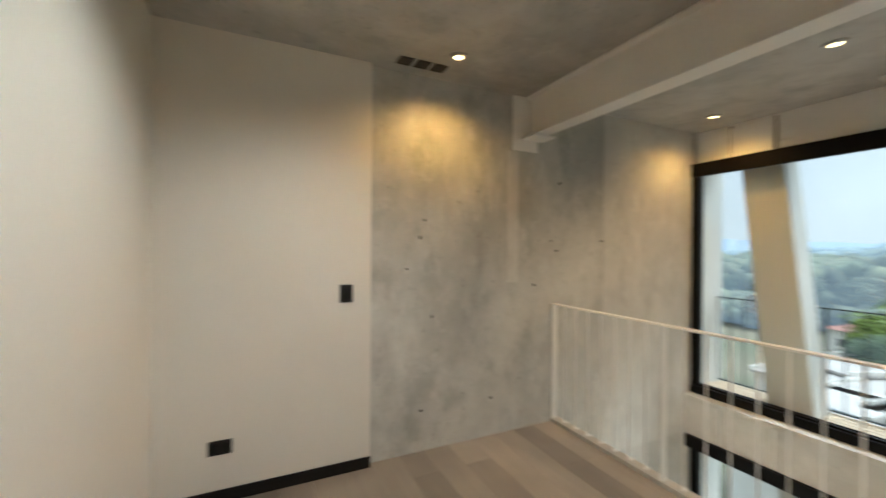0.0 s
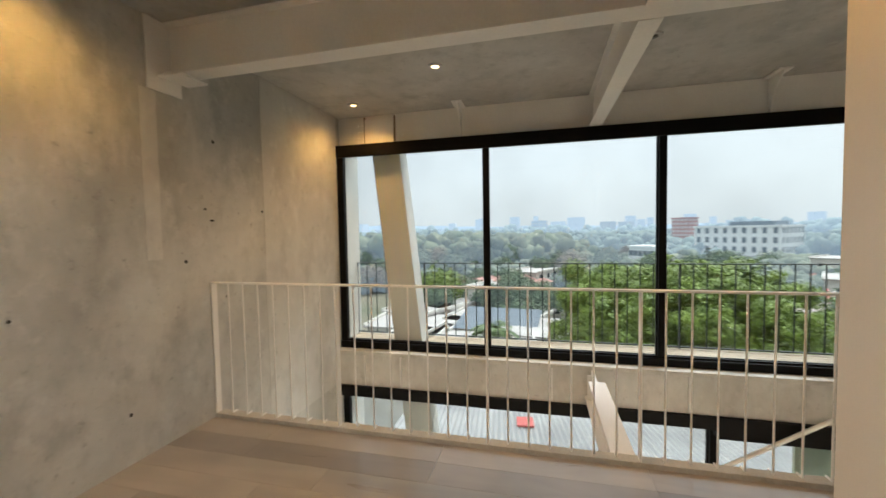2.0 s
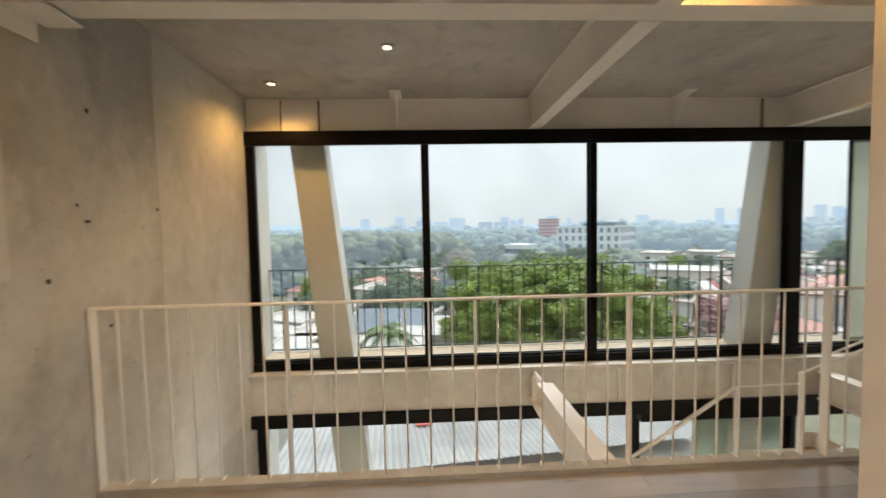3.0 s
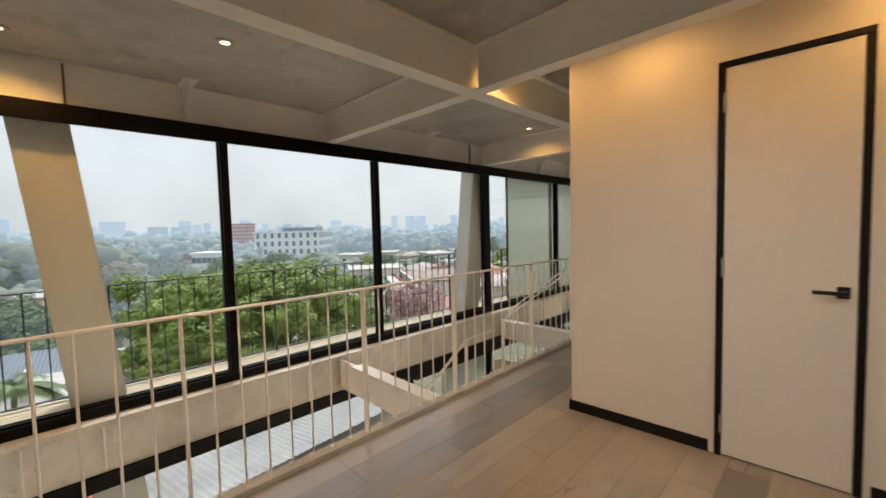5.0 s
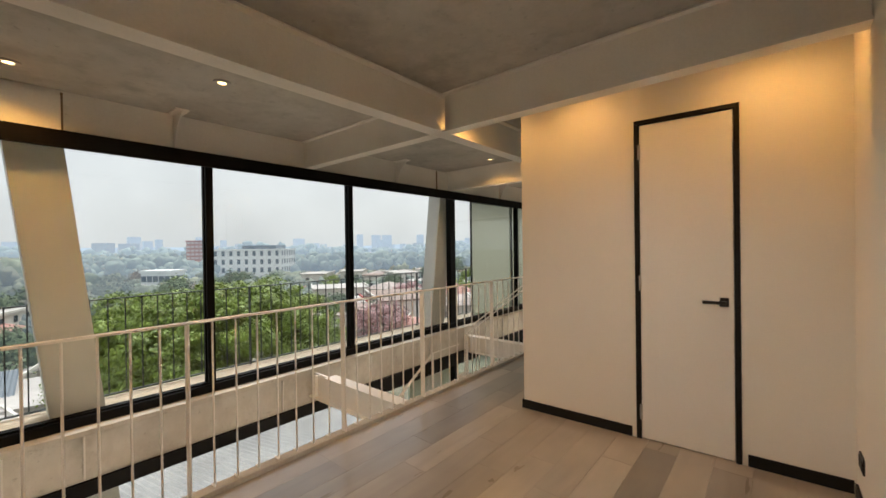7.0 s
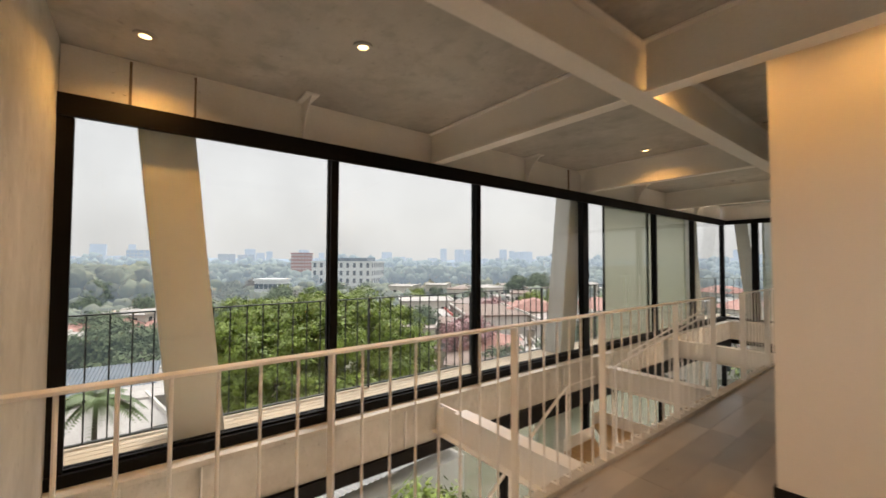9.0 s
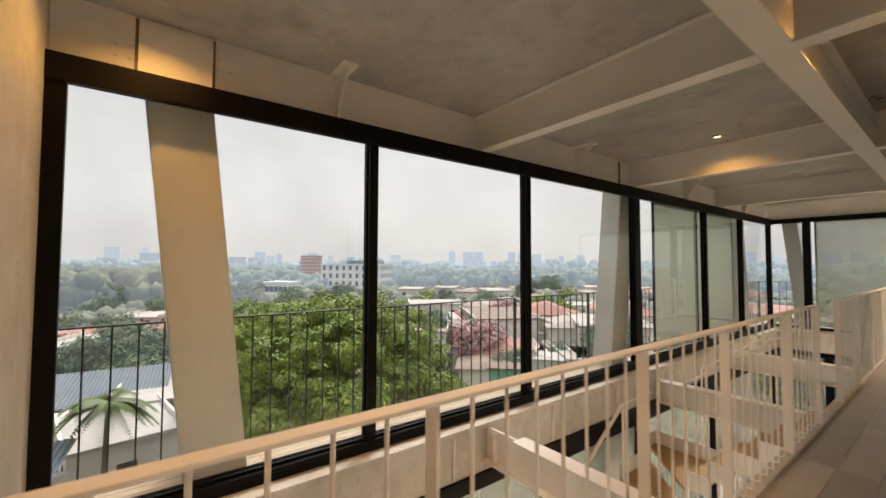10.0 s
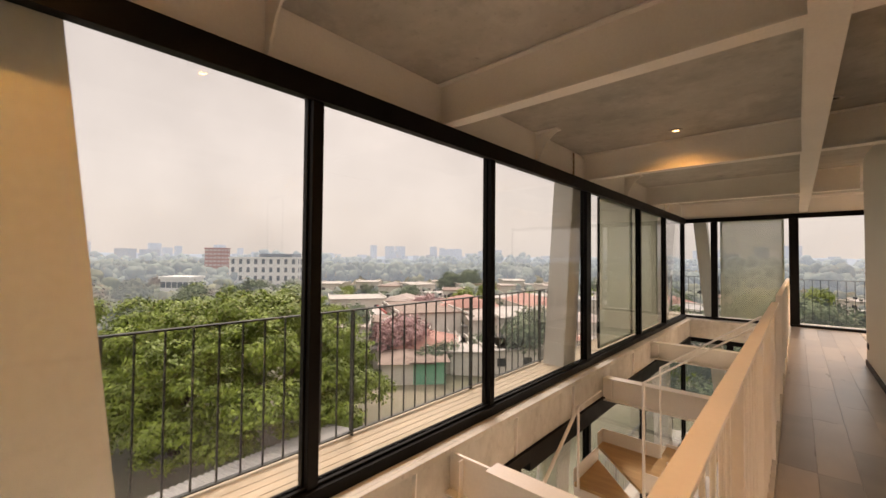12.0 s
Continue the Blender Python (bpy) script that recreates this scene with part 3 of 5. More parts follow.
def bolt_rows(parent, y, zs, x):
    for z in zs:
        for dy in (-0.03, 0.03):
            bm = bmesh.new()
            bmesh.ops.create_cone(bm, cap_ends=True, segments=6, radius1=0.013, radius2=0.012, depth=0.014,
                                  matrix=Matrix.Translation((x - 0.007, y + dy, z)) @ Matrix.Rotation(radians(90), 4, "Y"))
            part("bolt", bm, M_STEEL, parent)


for ya, yb in ((3.75, 3.385), (-1.37, -1.75), (-6.2, -6.55)):
    sp = thing("splice_plate", "bolted white steel splice plate on the edge beam", "steel plate", (XW, (ya + yb) / 2, 2.6), "splice plates", "structure")
    c = Vector((XW, (ya + yb) / 2, 2.6))
    bm = B((XW + 0.035, XW + 0.069, yb, ya, 2.415, 2.735), bevel=0.002)
    bm.transform(Matrix.Translation(-c))
    part("plate", bm, M_STEEL, sp)
    # brown strips at both ends stand in for the shaded joint gaps
    for ys in (ya + 0.008, yb - 0.008):
        bm = B((XW + 0.05, XW + 0.069, ys - 0.008, ys + 0.008, 2.415, 2.76))
        bm.transform(Matrix.Translation(-c))
        part("weld_seam", bm, M_JOINT_SHADOW, sp, "brown strip painted as the shadow line of a joint")
    bolt_rows(sp, ya + 0.07 - c.y, (-0.13, -0.07, 0.0, 0.07), XW + 0.07 - c.x)
    bolt_rows(sp, yb - 0.07 - c.y, (-0.13, -0.07, 0.0, 0.07), XW + 0.07 - c.x)

# ---- beams across the void ----
for yb, z1 in ((1.197, -0.067), (-1.95, -0.19), (-4.3, -0.067)):
    end = XW - 0.1
    bm = B((XR + 0.066, 4.62 if yb > 0 else 4.96, yb - 0.075, yb + 0.075, z1 - 0.014, z1), (XR + 0.066, end, yb - 0.012, yb + 0.012, z1 - 0.286, z1 - 0.014),
           (XR + 0.066, end, yb - 0.075, yb + 0.075, z1 - 0.30, z1 - 0.286), (4.86, 4.872, yb + 0.012, yb + 0.06, z1 - 0.286, z1 - 0.03), bevel=0.002)
    solid("void_beam", bm, M_STEEL, "white steel beam crossing the open void", "beam", "void beams", "structure")
solid("slab_edge", B((XR + 0.052, XR + 0.064, YF, YN, -0.30, -0.02)), M_STEEL, "white steel edge plate of the gallery slab", "edge plate", kind="structure")
solid("ceiling_lower", B((0.0, XR + 0.05, YF, YN, -0.33, -0.302)), M_CEIL, "concrete underside of the gallery slab", "ceiling", kind="structure")


# ---- balcony railing and deck ----
def iron_railing(y0, y1, x, top, z0, along="y"):
    r = thing("balcony_railing", "dark iron balcony railing with slim vertical bars", "railing", (0, 0, 0), "balcony railings")

    def bx(a, b, c, d, e, f):
        return (a, b, c, d, e, f) if along == "y" else (c, d, a, b, e, f)
    part("handrail", B(bx(x - 0.02, x + 0.02, y0, y1, top - 0.01, top)), M_IRON, r)
    part("bottom_rail", B(bx(x - 0.015, x + 0.015, y0, y1, z0 + 0.06, z0 + 0.07)), M_IRON, r)
    n = round((y1 - y0) / 0.135)
    thin = mesh_of("bar", B(bx(-0.005, 0.005, -0.005, 0.005, z0 + 0.06, top - 0.01)), M_IRON)
    thick = mesh_of("post", B(bx(-0.02, 0.02, -0.006, 0.006, z0 - 0.1, top - 0.01)), M_IRON)
    for i in range(n + 1):
        p = y0 + (y1 - y0) * i / n
        o = new("post" if i % 11 == 0 else "bar", thick if i % 11 == 0 else thin)
        o.location, o.parent = ((x, p, 0) if along == "y" else (p, x, 0)), r


iron_railing(YF - 0.9, YN, 5.58, 0.98, -0.02)
iron_railing(0.1, 5.58, YF - 0.9, 0.98, -0.02, "x")
iron_railing(YF - 0.9, YN, 5.58, ZL + 1.0, ZL)
solid("balcony_slab_far", B((0.0, 5.62, YF - 0.95, YF - 0.12, -0.3, -0.02)), M_SILL, "narrow balcony slab at the far window", "balcony", kind="structure")
solid("balcony_slab_lower", B((XW + 0.13, 5.62, YF - 0.95, YN, ZL - 0.3, ZL - 0.03)), M_SILL, "balcony slab of the lower storey", "balcony", kind="structure")
solid("wall_far_fin", B((-0.2, 0.0, YF - 0.95, YF, -3.5, 3.0)), M_STEEL_OUT, "white end wall beside the far window", "wall", kind="structure")


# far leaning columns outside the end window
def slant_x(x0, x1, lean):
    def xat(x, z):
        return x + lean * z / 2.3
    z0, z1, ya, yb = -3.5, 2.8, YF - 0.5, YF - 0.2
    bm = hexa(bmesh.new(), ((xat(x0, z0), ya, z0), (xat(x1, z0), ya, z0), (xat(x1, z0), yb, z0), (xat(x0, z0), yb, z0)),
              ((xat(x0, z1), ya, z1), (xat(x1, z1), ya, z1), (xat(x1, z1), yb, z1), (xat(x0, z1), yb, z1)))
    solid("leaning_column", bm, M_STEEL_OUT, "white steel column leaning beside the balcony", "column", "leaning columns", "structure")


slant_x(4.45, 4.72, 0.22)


# ---- expanded-metal screens ----
def mesh_screen(name, at, w, h, along, label, pitch=0.042, strand=0.021):
    """A framed screen of diamond mesh, standing in a plane along x or y."""
    s = thing(name, label, "screen", at, "mesh screens")

    def P(u, v, d):
        return (u, d, v) if along == "x" else (d, u, v)
    vs, fs = [], []
    cols, rows = int(w / pitch), int(h / (pitch * 0.6))
    for i in range(cols + 1):
        for side in (-1, 1):
            base = len(vs)
            for j in range(rows + 1):
                u = i * pitch + side * (0.25 * pitch if j % 2 else -0.25 * pitch) * 1.0 + pitch * 0.25 * side
                u = min(max(u, 0), w)
                v = j * h / rows
                vs += [P(u - strand / 2, v, 0.002 * side), P(u + strand / 2, v, 0.002 * side)]
            for j in range(rows):
                a = base + 2 * j
                fs.append((a, a + 1, a + 3, a + 2))
    me = bpy.data.meshes.new("mesh_sheet")
    me.from_pydata(vs, [], fs)
    me.materials.append(M_MESH)
    o = new("mesh_sheet", me)
    o.parent = s
    for a, b, c, d in ((0, 0.03, 0, h), (w - 0.03, w, 0, h), (0.03, w - 0.03, 0, 0.03), (0.03, w - 0.03, h - 0.03, h)):
        bx = (a, b, -0.015, 0.015, c, d) if along == "x" else (-0.015, 0.015, a, b, c, d)
        part("frame_bar", B(bx), M_MESH, s)
    return s


mesh_screen("mesh_screen", (3.24, YF - 0.17, 0.06), 1.14, 2.27, "x", "pale green expanded metal screen outside the far window")


def frosted(y0, y1):
    s = thing("sliding_screen", "pale frosted sliding screen outside the glazing", "screen", (XW + 0.17, y0, 0.05), "sliding screens")
    w = y1 - y0
    part("sheet", B((-0.004, 0.004, 0.03, w - 0.03, 0.03, 2.26)), M_FROST, s, "translucent pale sheet")
    for a, b, c, d in ((0, 0.03, 0, 2.29), (w - 0.03, w, 0, 2.29), (0.03, w - 0.03, 0, 0.03), (0.03, w - 0.03, 2.26, 2.29)):
        part("frame_bar", B((-0.015, 0.015, a, b, c, d)), M_BLACK if a == w - 0.03 else M_MESH, s)


frosted(-4.04, -2.5)
frosted(-5.84, -4.08)


def louvre_screen(at, w, h):
    """Pale slats, tilted, between two uprights."""
    s = thing("louvre_screen", "pale green louvred sun screen outside the lower glazing", "screen", at, "louvre screens")
    for u in (0, w - 0.04):
        part("upright", B((-0.02, 0.02, u, u + 0.04, 0, h), bevel=0.002), M_MESH, s)
    bm = hexa(bmesh.new(), ((-0.022, 0.04, 0), (-0.018, 0.04, 0), (-0.018, w - 0.04, 0), (-0.022, w - 0.04, 0)),
              ((0.018, 0.04, 0.032), (0.022, 0.04, 0.032), (0.022, w - 0.04, 0.032), (0.018, w - 0.04, 0.032)))
    slat = mesh_of("slat", bm, M_MESH)
    for i in range(int(h / 0.052)):
        o = new("slat", slat)
        o.location, o.parent = (0, 0, 0.01 + 0.052 * i), s


louvre_screen((XW + 0.17, -1.86, ZL + 0.05), 1.14, 2.5)


# ---- stair in the void ----
def stair():
    s = thing("stair", "white steel winding stair with oak treads", "stair", (4.4, -0.7, ZL))
    base = Vector((4.4, -0.7, ZL))
    steps = []
    for i in range(5):                                  # upper flight, up to the gallery edge
        steps.append((4.10 - 0.2 * i, -1.40, -0.84 + 0.18 * i, radians(180), 0.10))
    for i in range(10):                                 # lower flight along the glazing
        steps.append((4.59, -0.80 + 0.27 * i, -1.38 - 0.18 * i, radians(-90), 0.16))
    piv, ex, ey = Vector((4.22, -0.95, 0)), 0.74, 0.90   # winders fill the square corner round the newel

    def rim(t):
        k = min(ex / max(math.cos(t), 1e-6), ey / max(-math.sin(t), 1e-6))
        return piv + Vector((k * math.cos(t), k * math.sin(t), 0))
    corner = math.atan2(-ey, ex)
    for i, (a0, a1) in enumerate(((0.0, radians(-45)), (radians(-45), radians(-90)))):
        z = -1.20 + 0.18 * i
        outer = [rim(a0)] + ([rim(corner)] if a1 < corner < a0 else []) + [rim(a1)]
        pts = [piv + (outer[0] - piv) * 0.05] + outer
        bm = bmesh.new()
        up = [bm.verts.new((p.x - base.x, p.y - base.y, z - base.z)) for p in pts]
        dn = [bm.verts.new((p.x - base.x, p.y - base.y, z - 0.035 - base.z)) for p in pts]
        bm.faces.new(up), bm.faces.new(dn[::-1])
        for k in range(len(pts)):
            q = (k + 1) % len(pts)
            bm.faces.new((up[q], up[k], dn[k], dn[q]))
        part("winder_tread", bm, M_TREAD, s, "wedge-shaped oak tread")
        bm = bmesh.new()
        for p, q in zip(outer, outer[1:]):
            d = (q - p).normalized()
            n = Vector((d.y, -d.x, 0)) * 0.012
            lo, hi = z - 0.04 - base.z, z + 0.165 - base.z
            c = [p - base, q - base, q - base - n, p - base - n]
            hexa(bm, [(v.x, v.y, lo) for v in c], [(v.x, v.y, hi) for v in c])
        part("stringer", bm, M_STEEL, s, "white steel side plate")
    part("newel", bar(bmesh.new(), piv + Vector((0, 0, ZL)) - base, piv + Vector((0, 0, 0.11)) - base, 0.016, 12), M_STEEL, s)
    for x, y, z, a, half in steps:
        R = Matrix.Translation(Vector((x, y, z)) - base) @ Matrix.Rotation(a, 4, "Z")
        wide = 0.43 if half < 0.12 else 0.36
        bm = B((-half, half, -wide, wide, -0.035, 0), bevel=0.004)
        bm.transform(R)
        part("tread", bm, M_TREAD, s, "oiled oak tread")
        bm = B((half - 0.012, half - 0.002, -wide, wide, 0.001, 0.146))
        bm.transform(R)
        part("riser", bm, M_STEEL, s)
        for k in (-wide - 0.009, wide + 0.009):
            bm = B((-half - 0.01, half, k - 0.006, k + 0.006, -0.16, 0.03), (half - 0.012, half, k - 0.006, k + 0.006, 0.03, 0.15))
            bm.transform(R)
            part("stringer", bm, M_STEEL, s)
    low = piv + Vector((0, 0, 0.11)) - base              # twin rods beside the upper flight
    top = Vector((3.26, -0.95, 0.83)) - base
    for k, end in ((0.0, low), (0.065, low + (top - low) * 0.16)):
        lift = Vector((0, -0.02, k))
        part("handrail", bar(bmesh.new(), top + lift, end + lift, 0.009, 8), M_RAIL, s, "slim ivory rod")
        if k:
            part("baluster", bar(bmesh.new(), end + lift, end + lift - Vector((0, 0, 0.9)), 0.009, 8), M_RAIL, s)
    run = [(4.9, -1.62, -0.29), (4.9, -0.92, -0.30), (4.9, 0.2, -1.02), (4.9, 1.3, -1.74)]   # rail of the lower flight
    for (a, b), w in zip(zip(run, run[1:]), (0.010, 0.020, 0.020)):
        part("handrail", bar(bmesh.new(), Vector(a) - base, Vector(b) - base, w, 8), M_RAIL, s)
    for x, y, z in run[1:]:
        part("baluster", bar(bmesh.new(), Vector((x, y, z)) - base, Vector((x, y, z - 0.95)) - base, 0.016, 8), M_RAIL, s)


stair()


# ---- wall details: skim patches, tie holes ----
def skim(name, x0, x1, z0, z1, seed, label):
    """A thin skim of paler plaster with an uneven outline on the concrete."""
    rnd = random.Random(seed)
    bm = bmesh.new()
    n = 26
    left = [(x0 + rnd.uniform(-0.003, 0.003), z0 + (z1 - z0) * i / n) for i in range(n + 1)]
    right = [(x1 + rnd.uniform(-0.003, 0.003), z0 + (z1 - z0) * i / n) for i in range(n + 1)]
    ring = left + right[::-1]
    fr = [bm.verts.new((x, YN - 0.003, z)) for x, z in ring]
    bk = [bm.verts.new((x, YN + 0.002, z)) for x, z in ring]
    bm.faces.new(fr)
    for i in range(len(ring)):
        k = (i + 1) % len(ring)
        bm.faces.new((fr[k], fr[i], bk[i], bk[k]))
    solid(name, bm, M_SKIM, label, "plaster", kind="structure")


skim("plaster_strip", 2.675, 2.78, 1.23, 2.32, 1, "pale plaster strip smeared on the concrete wall")
# second one is a paler cast panel of the wall, built as a skim
skim("plaster_patch", 3.765, XW - 0.01, -0.45, ZC - 0.004, 2, "paler formwork panel of the concrete wall, laid on as a thin skim")
hole = mesh_of("tie_hole", disc(bmesh.new(), (0, 0, 0), 0.0, 0.014, -0.0015, 0.0015, 10), M_DARKHOLE)
rnd_h = random.Random(8)
for hx, hz in ((1.898, 1.586), (1.934, 1.717), (3.132, 1.577), (3.19, 1.493), (3.742, 1.585), (1.913, 0.302), (2.524, 0.302), (1.997, 0.994), (1.795, 1.354), (2.95, 1.2), (3.3, 0.9), (3.227, 2.089)):
    o = new("tie_hole", hole)
    o.location, o.rotation_euler, o.scale = (hx, YN - 0.002, hz), (radians(90), 0, 0), (rnd_h.uniform(0.6, 1.3), rnd_h.uniform(0.5, 1.0), 1)
    o.parent = bpy.data.objects["wall_north"]


# ---- outside: ground, trees, houses, skyline ----
ZG = -14.0
# air haze, put into the outdoor materials as a faint glow
HAZE_GLOW = (0.47, 0.545, 0.645)
# the ground emits a trace of haze colour, close by as well
M_GROUND = surface("garden_ground", (0.07, 0.085, 0.04), (0.20, 0.17, 0.12), 0.06, 0.9, 0.95, 0.1, glow=(HAZE_GLOW, 0.02))
M_ROAD = surface("asphalt", (0.06, 0.06, 0.062), (0.11, 0.108, 0.105), 0.3, 8, 0.9, 0.05)
M_LEAF = surface("bright_green_leaves", (0.075, 0.12, 0.012), (0.235, 0.31, 0.035), 0.8, 4, 0.55, 0, spread=0.35, per="island")
# leaf colours below carry painted haze glow, on nearer trees too
M_LEAF_DK = surface("dark_green_leaves", (0.055, 0.085, 0.03), (0.12, 0.155, 0.06), 0.5, 1.2, 0.8, 0.6, spread=0.2, per="island", glow=(HAZE_GLOW, 0.06))
M_LEAF_MID = surface("woodland_leaves", (0.065, 0.085, 0.04), (0.15, 0.145, 0.075), 0.12, 2.2, 0.85, 0.8, spread=0.4, per="island", glow=(HAZE_GLOW, 0.22))
M_LEAF_FAR = surface("haze_glow_woodland_leaves", (0.07, 0.09, 0.055), (0.12, 0.135, 0.09), 0.08, 0.6, 0.85, 0.6, spread=0.35, per="island", glow=(HAZE_GLOW, 0.37))
M_LEAF_FAR2 = surface("haze_glow_distant_leaves", (0.06, 0.08, 0.05), (0.10, 0.12, 0.08), 0.05, 0.3, 0.8, 0, spread=0.25, per="island", glow=(HAZE_GLOW, 0.56))
# dry leaves with the same emitted haze
M_DRY = surface("dry_brown_leaves", (0.13, 0.10, 0.06), (0.22, 0.17, 0.11), 0.3, 2.0, 0.85, 0.3, spread=0.3, per="island", glow=(HAZE_GLOW, 0.16))
M_PALM = surface("palm_fronds", (0.05, 0.085, 0.02), (0.11, 0.155, 0.045), 0.8, 4, 0.5, 0)
M_PINK = surface("pink_blossom", (0.32, 0.17, 0.18), (0.50, 0.32, 0.31), 0.8, 4, 0.6, 0, spread=0.3, per="island")
M_BARK = surface("bark", (0.06, 0.045, 0.03), (0.14, 0.11, 0.08), 3, 20, 0.9, 0.4)
M_ZINC = surface("corrugated_zinc", (0.25, 0.245, 0.24), (0.40, 0.39, 0.375), 0.5, 6, 0.5, 0.05, metal=0.2)
M_RUST = surface("rusty_sheet", (0.19, 0.135, 0.11), (0.30, 0.225, 0.19), 0.5, 5, 0.8, 0.1)
M_REDROOF = surface("red_roof_tile", (0.33, 0.16, 0.13), (0.46, 0.26, 0.22), 0.6, 6, 0.8, 0.1)
M_PINKROOF = surface("pinkish_roof", (0.33, 0.27, 0.245), (0.48, 0.41, 0.375), 0.25, 3, 0.85, 0.1)
M_PALEROOF = surface("pale_flat_roof", (0.34, 0.315, 0.295), (0.52, 0.485, 0.455), 0.25, 3, 0.85, 0.1)
M_BLUEROOF = surface("blue_grey_sheet", (0.12, 0.145, 0.17), (0.19, 0.215, 0.245), 0.4, 5, 0.8, 0.05)
M_HOUSE = surface("house_plaster", (0.56, 0.53, 0.48), (0.72, 0.69, 0.64), 0.4, 5, 0.85, 0.05)
M_REDWALL = surface("red_plaster", (0.42, 0.10, 0.09), (0.52, 0.15, 0.12), 0.4, 5, 0.85, 0.05)
M_MINT = surface("mint_plaster", (0.14, 0.38, 0.27), (0.20, 0.46, 0.33), 0.4, 5, 0.85, 0.05)
M_DARKWIN = surface("dark_window_glass", (0.03, 0.035, 0.04), (0.07, 0.08, 0.09), 1, 9, 0.25, 0)
# far buildings and hills glow more, for the haze before them
M_OFFICE = surface("office_white", (0.62, 0.62, 0.60), (0.72, 0.72, 0.70), 0.1, 2, 0.8, 0, glow=(HAZE_GLOW, 0.14))
M_OFFWIN = surface("office_window", (0.10, 0.13, 0.16), (0.16, 0.19, 0.22), 0.3, 3, 0.3, 0, glow=(HAZE_GLOW, 0.06))
M_TOWERRED = surface("brick_tower", (0.34, 0.16, 0.14), (0.40, 0.20, 0.18), 0.1, 2, 0.85, 0, glow=(HAZE_GLOW, 0.16))
M_TOWERWIN = surface("tower_bands", (0.48, 0.42, 0.41), (0.56, 0.50, 0.49), 0.1, 2, 0.7, 0, glow=(HAZE_GLOW, 0.10))
M_FARCITY = surface("haze_glow_far_towers", (0.10, 0.11, 0.12), (0.17, 0.175, 0.18), 0.02, 0.3, 0.9, 0, spread=0.25, per="island", glow=(HAZE_GLOW, 0.70))
M_PALETOWER = surface("haze_glow_pale_tower", (0.27, 0.28, 0.29), (0.33, 0.34, 0.35), 0.05, 1, 0.85, 0, glow=(HAZE_GLOW, 0.42))
M_BLUEBAND = surface("haze_glow_blue_windows", (0.10, 0.16, 0.24), (0.14, 0.21, 0.30), 0.05, 1, 0.4, 0, glow=(HAZE_GLOW, 0.50))
M_HILL = surface("haze_glow_hills", (0.05, 0.06, 0.06), (0.08, 0.09, 0.09), 0.004, 0.05, 1.0, 0, glow=((0.46, 0.55, 0.67), 0.76))

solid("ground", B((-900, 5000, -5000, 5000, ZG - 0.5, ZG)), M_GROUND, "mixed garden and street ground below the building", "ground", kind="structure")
EYE0 = Vector((2.4, 3.4, 1.37))


def spot(angle, dist, z=ZG):
    """A place by bearing (degrees from +x) and distance as seen from the gallery."""
    a = radians(angle)
    return Vector((EYE0.x + dist * math.cos(a), EYE0.y + dist * math.sin(a), z))


def leaf_clumps(centre, radii, clumps, per, size, rnd, shell=0.55, squash=0.7, leafy=(0.6, 1.1, 0.25, 0.5)):
    """Leaves in clumps over an uneven crown, as one list of quads."""
    vs, fs = [], []
    for _ in range(clumps):
        while True:
            d = Vector((rnd.gauss(0, 1), rnd.gauss(0, 1), rnd.gauss(0, 1)))
            if d.length > 0.1:
                d.normalize()
                if d.z > -0.75:
                    break
        wob = 0.82 + 0.30 * noise.noise(d * 2.3 + Vector(centre) * 0.13)
        k = wob * (1 - (1 - shell) * rnd.random() ** 2)
        c = Vector(centre) + Vector((d.x * radii[0] * k, d.y * radii[1] * k, d.z * radii[2] * k))
        cr = size * rnd.uniform(2.2, 4.2)
        for _ in range(per):
            q = Vector((rnd.gauss(0, 0.5), rnd.gauss(0, 0.5), rnd.gauss(0, 0.5) * squash))
            p = c + q * cr
            nrm = (q * 0.8 + d * 0.6 + Vector((rnd.gauss(0, 0.45), rnd.gauss(0, 0.45), 0.45 + rnd.gauss(0, 0.4))))
            nrm.normalize()
            u = nrm.orthogonal().normalized()
            u = Matrix.Rotation(rnd.uniform(0, 6.28), 3, nrm) @ u
            w = nrm.cross(u)
            a, b = size * rnd.uniform(leafy[0], leafy[1]), size * rnd.uniform(leafy[2], leafy[3])
            i = len(vs)
            vs += [p - u * a, p + w * b - nrm * 0.1 * a, p + u * a, p - w * b - nrm * 0.1 * a]
            fs.append((i, i + 1, i + 2, i + 3))
    return vs, fs


def sheet(name, vs, fs, mat, parent=None):
    me = bpy.data.meshes.new(name)
    me.from_pydata([tuple(v) for v in vs], [], fs)
    me.materials.append(mat)
    o = new(name, me)
    o.parent = parent
    return o


def limb(bm, a, b, r0, r1):
    a, b = Vector(a), Vector(b)
    d = b - a
    bmesh.ops.create_cone(bm, cap_ends=True, segments=8, radius1=r0, radius2=r1, depth=d.length,
                          matrix=Matrix.Translation((a + b) / 2) @ d.to_track_quat("Z", "Y").to_matrix().to_4x4())
    return bm


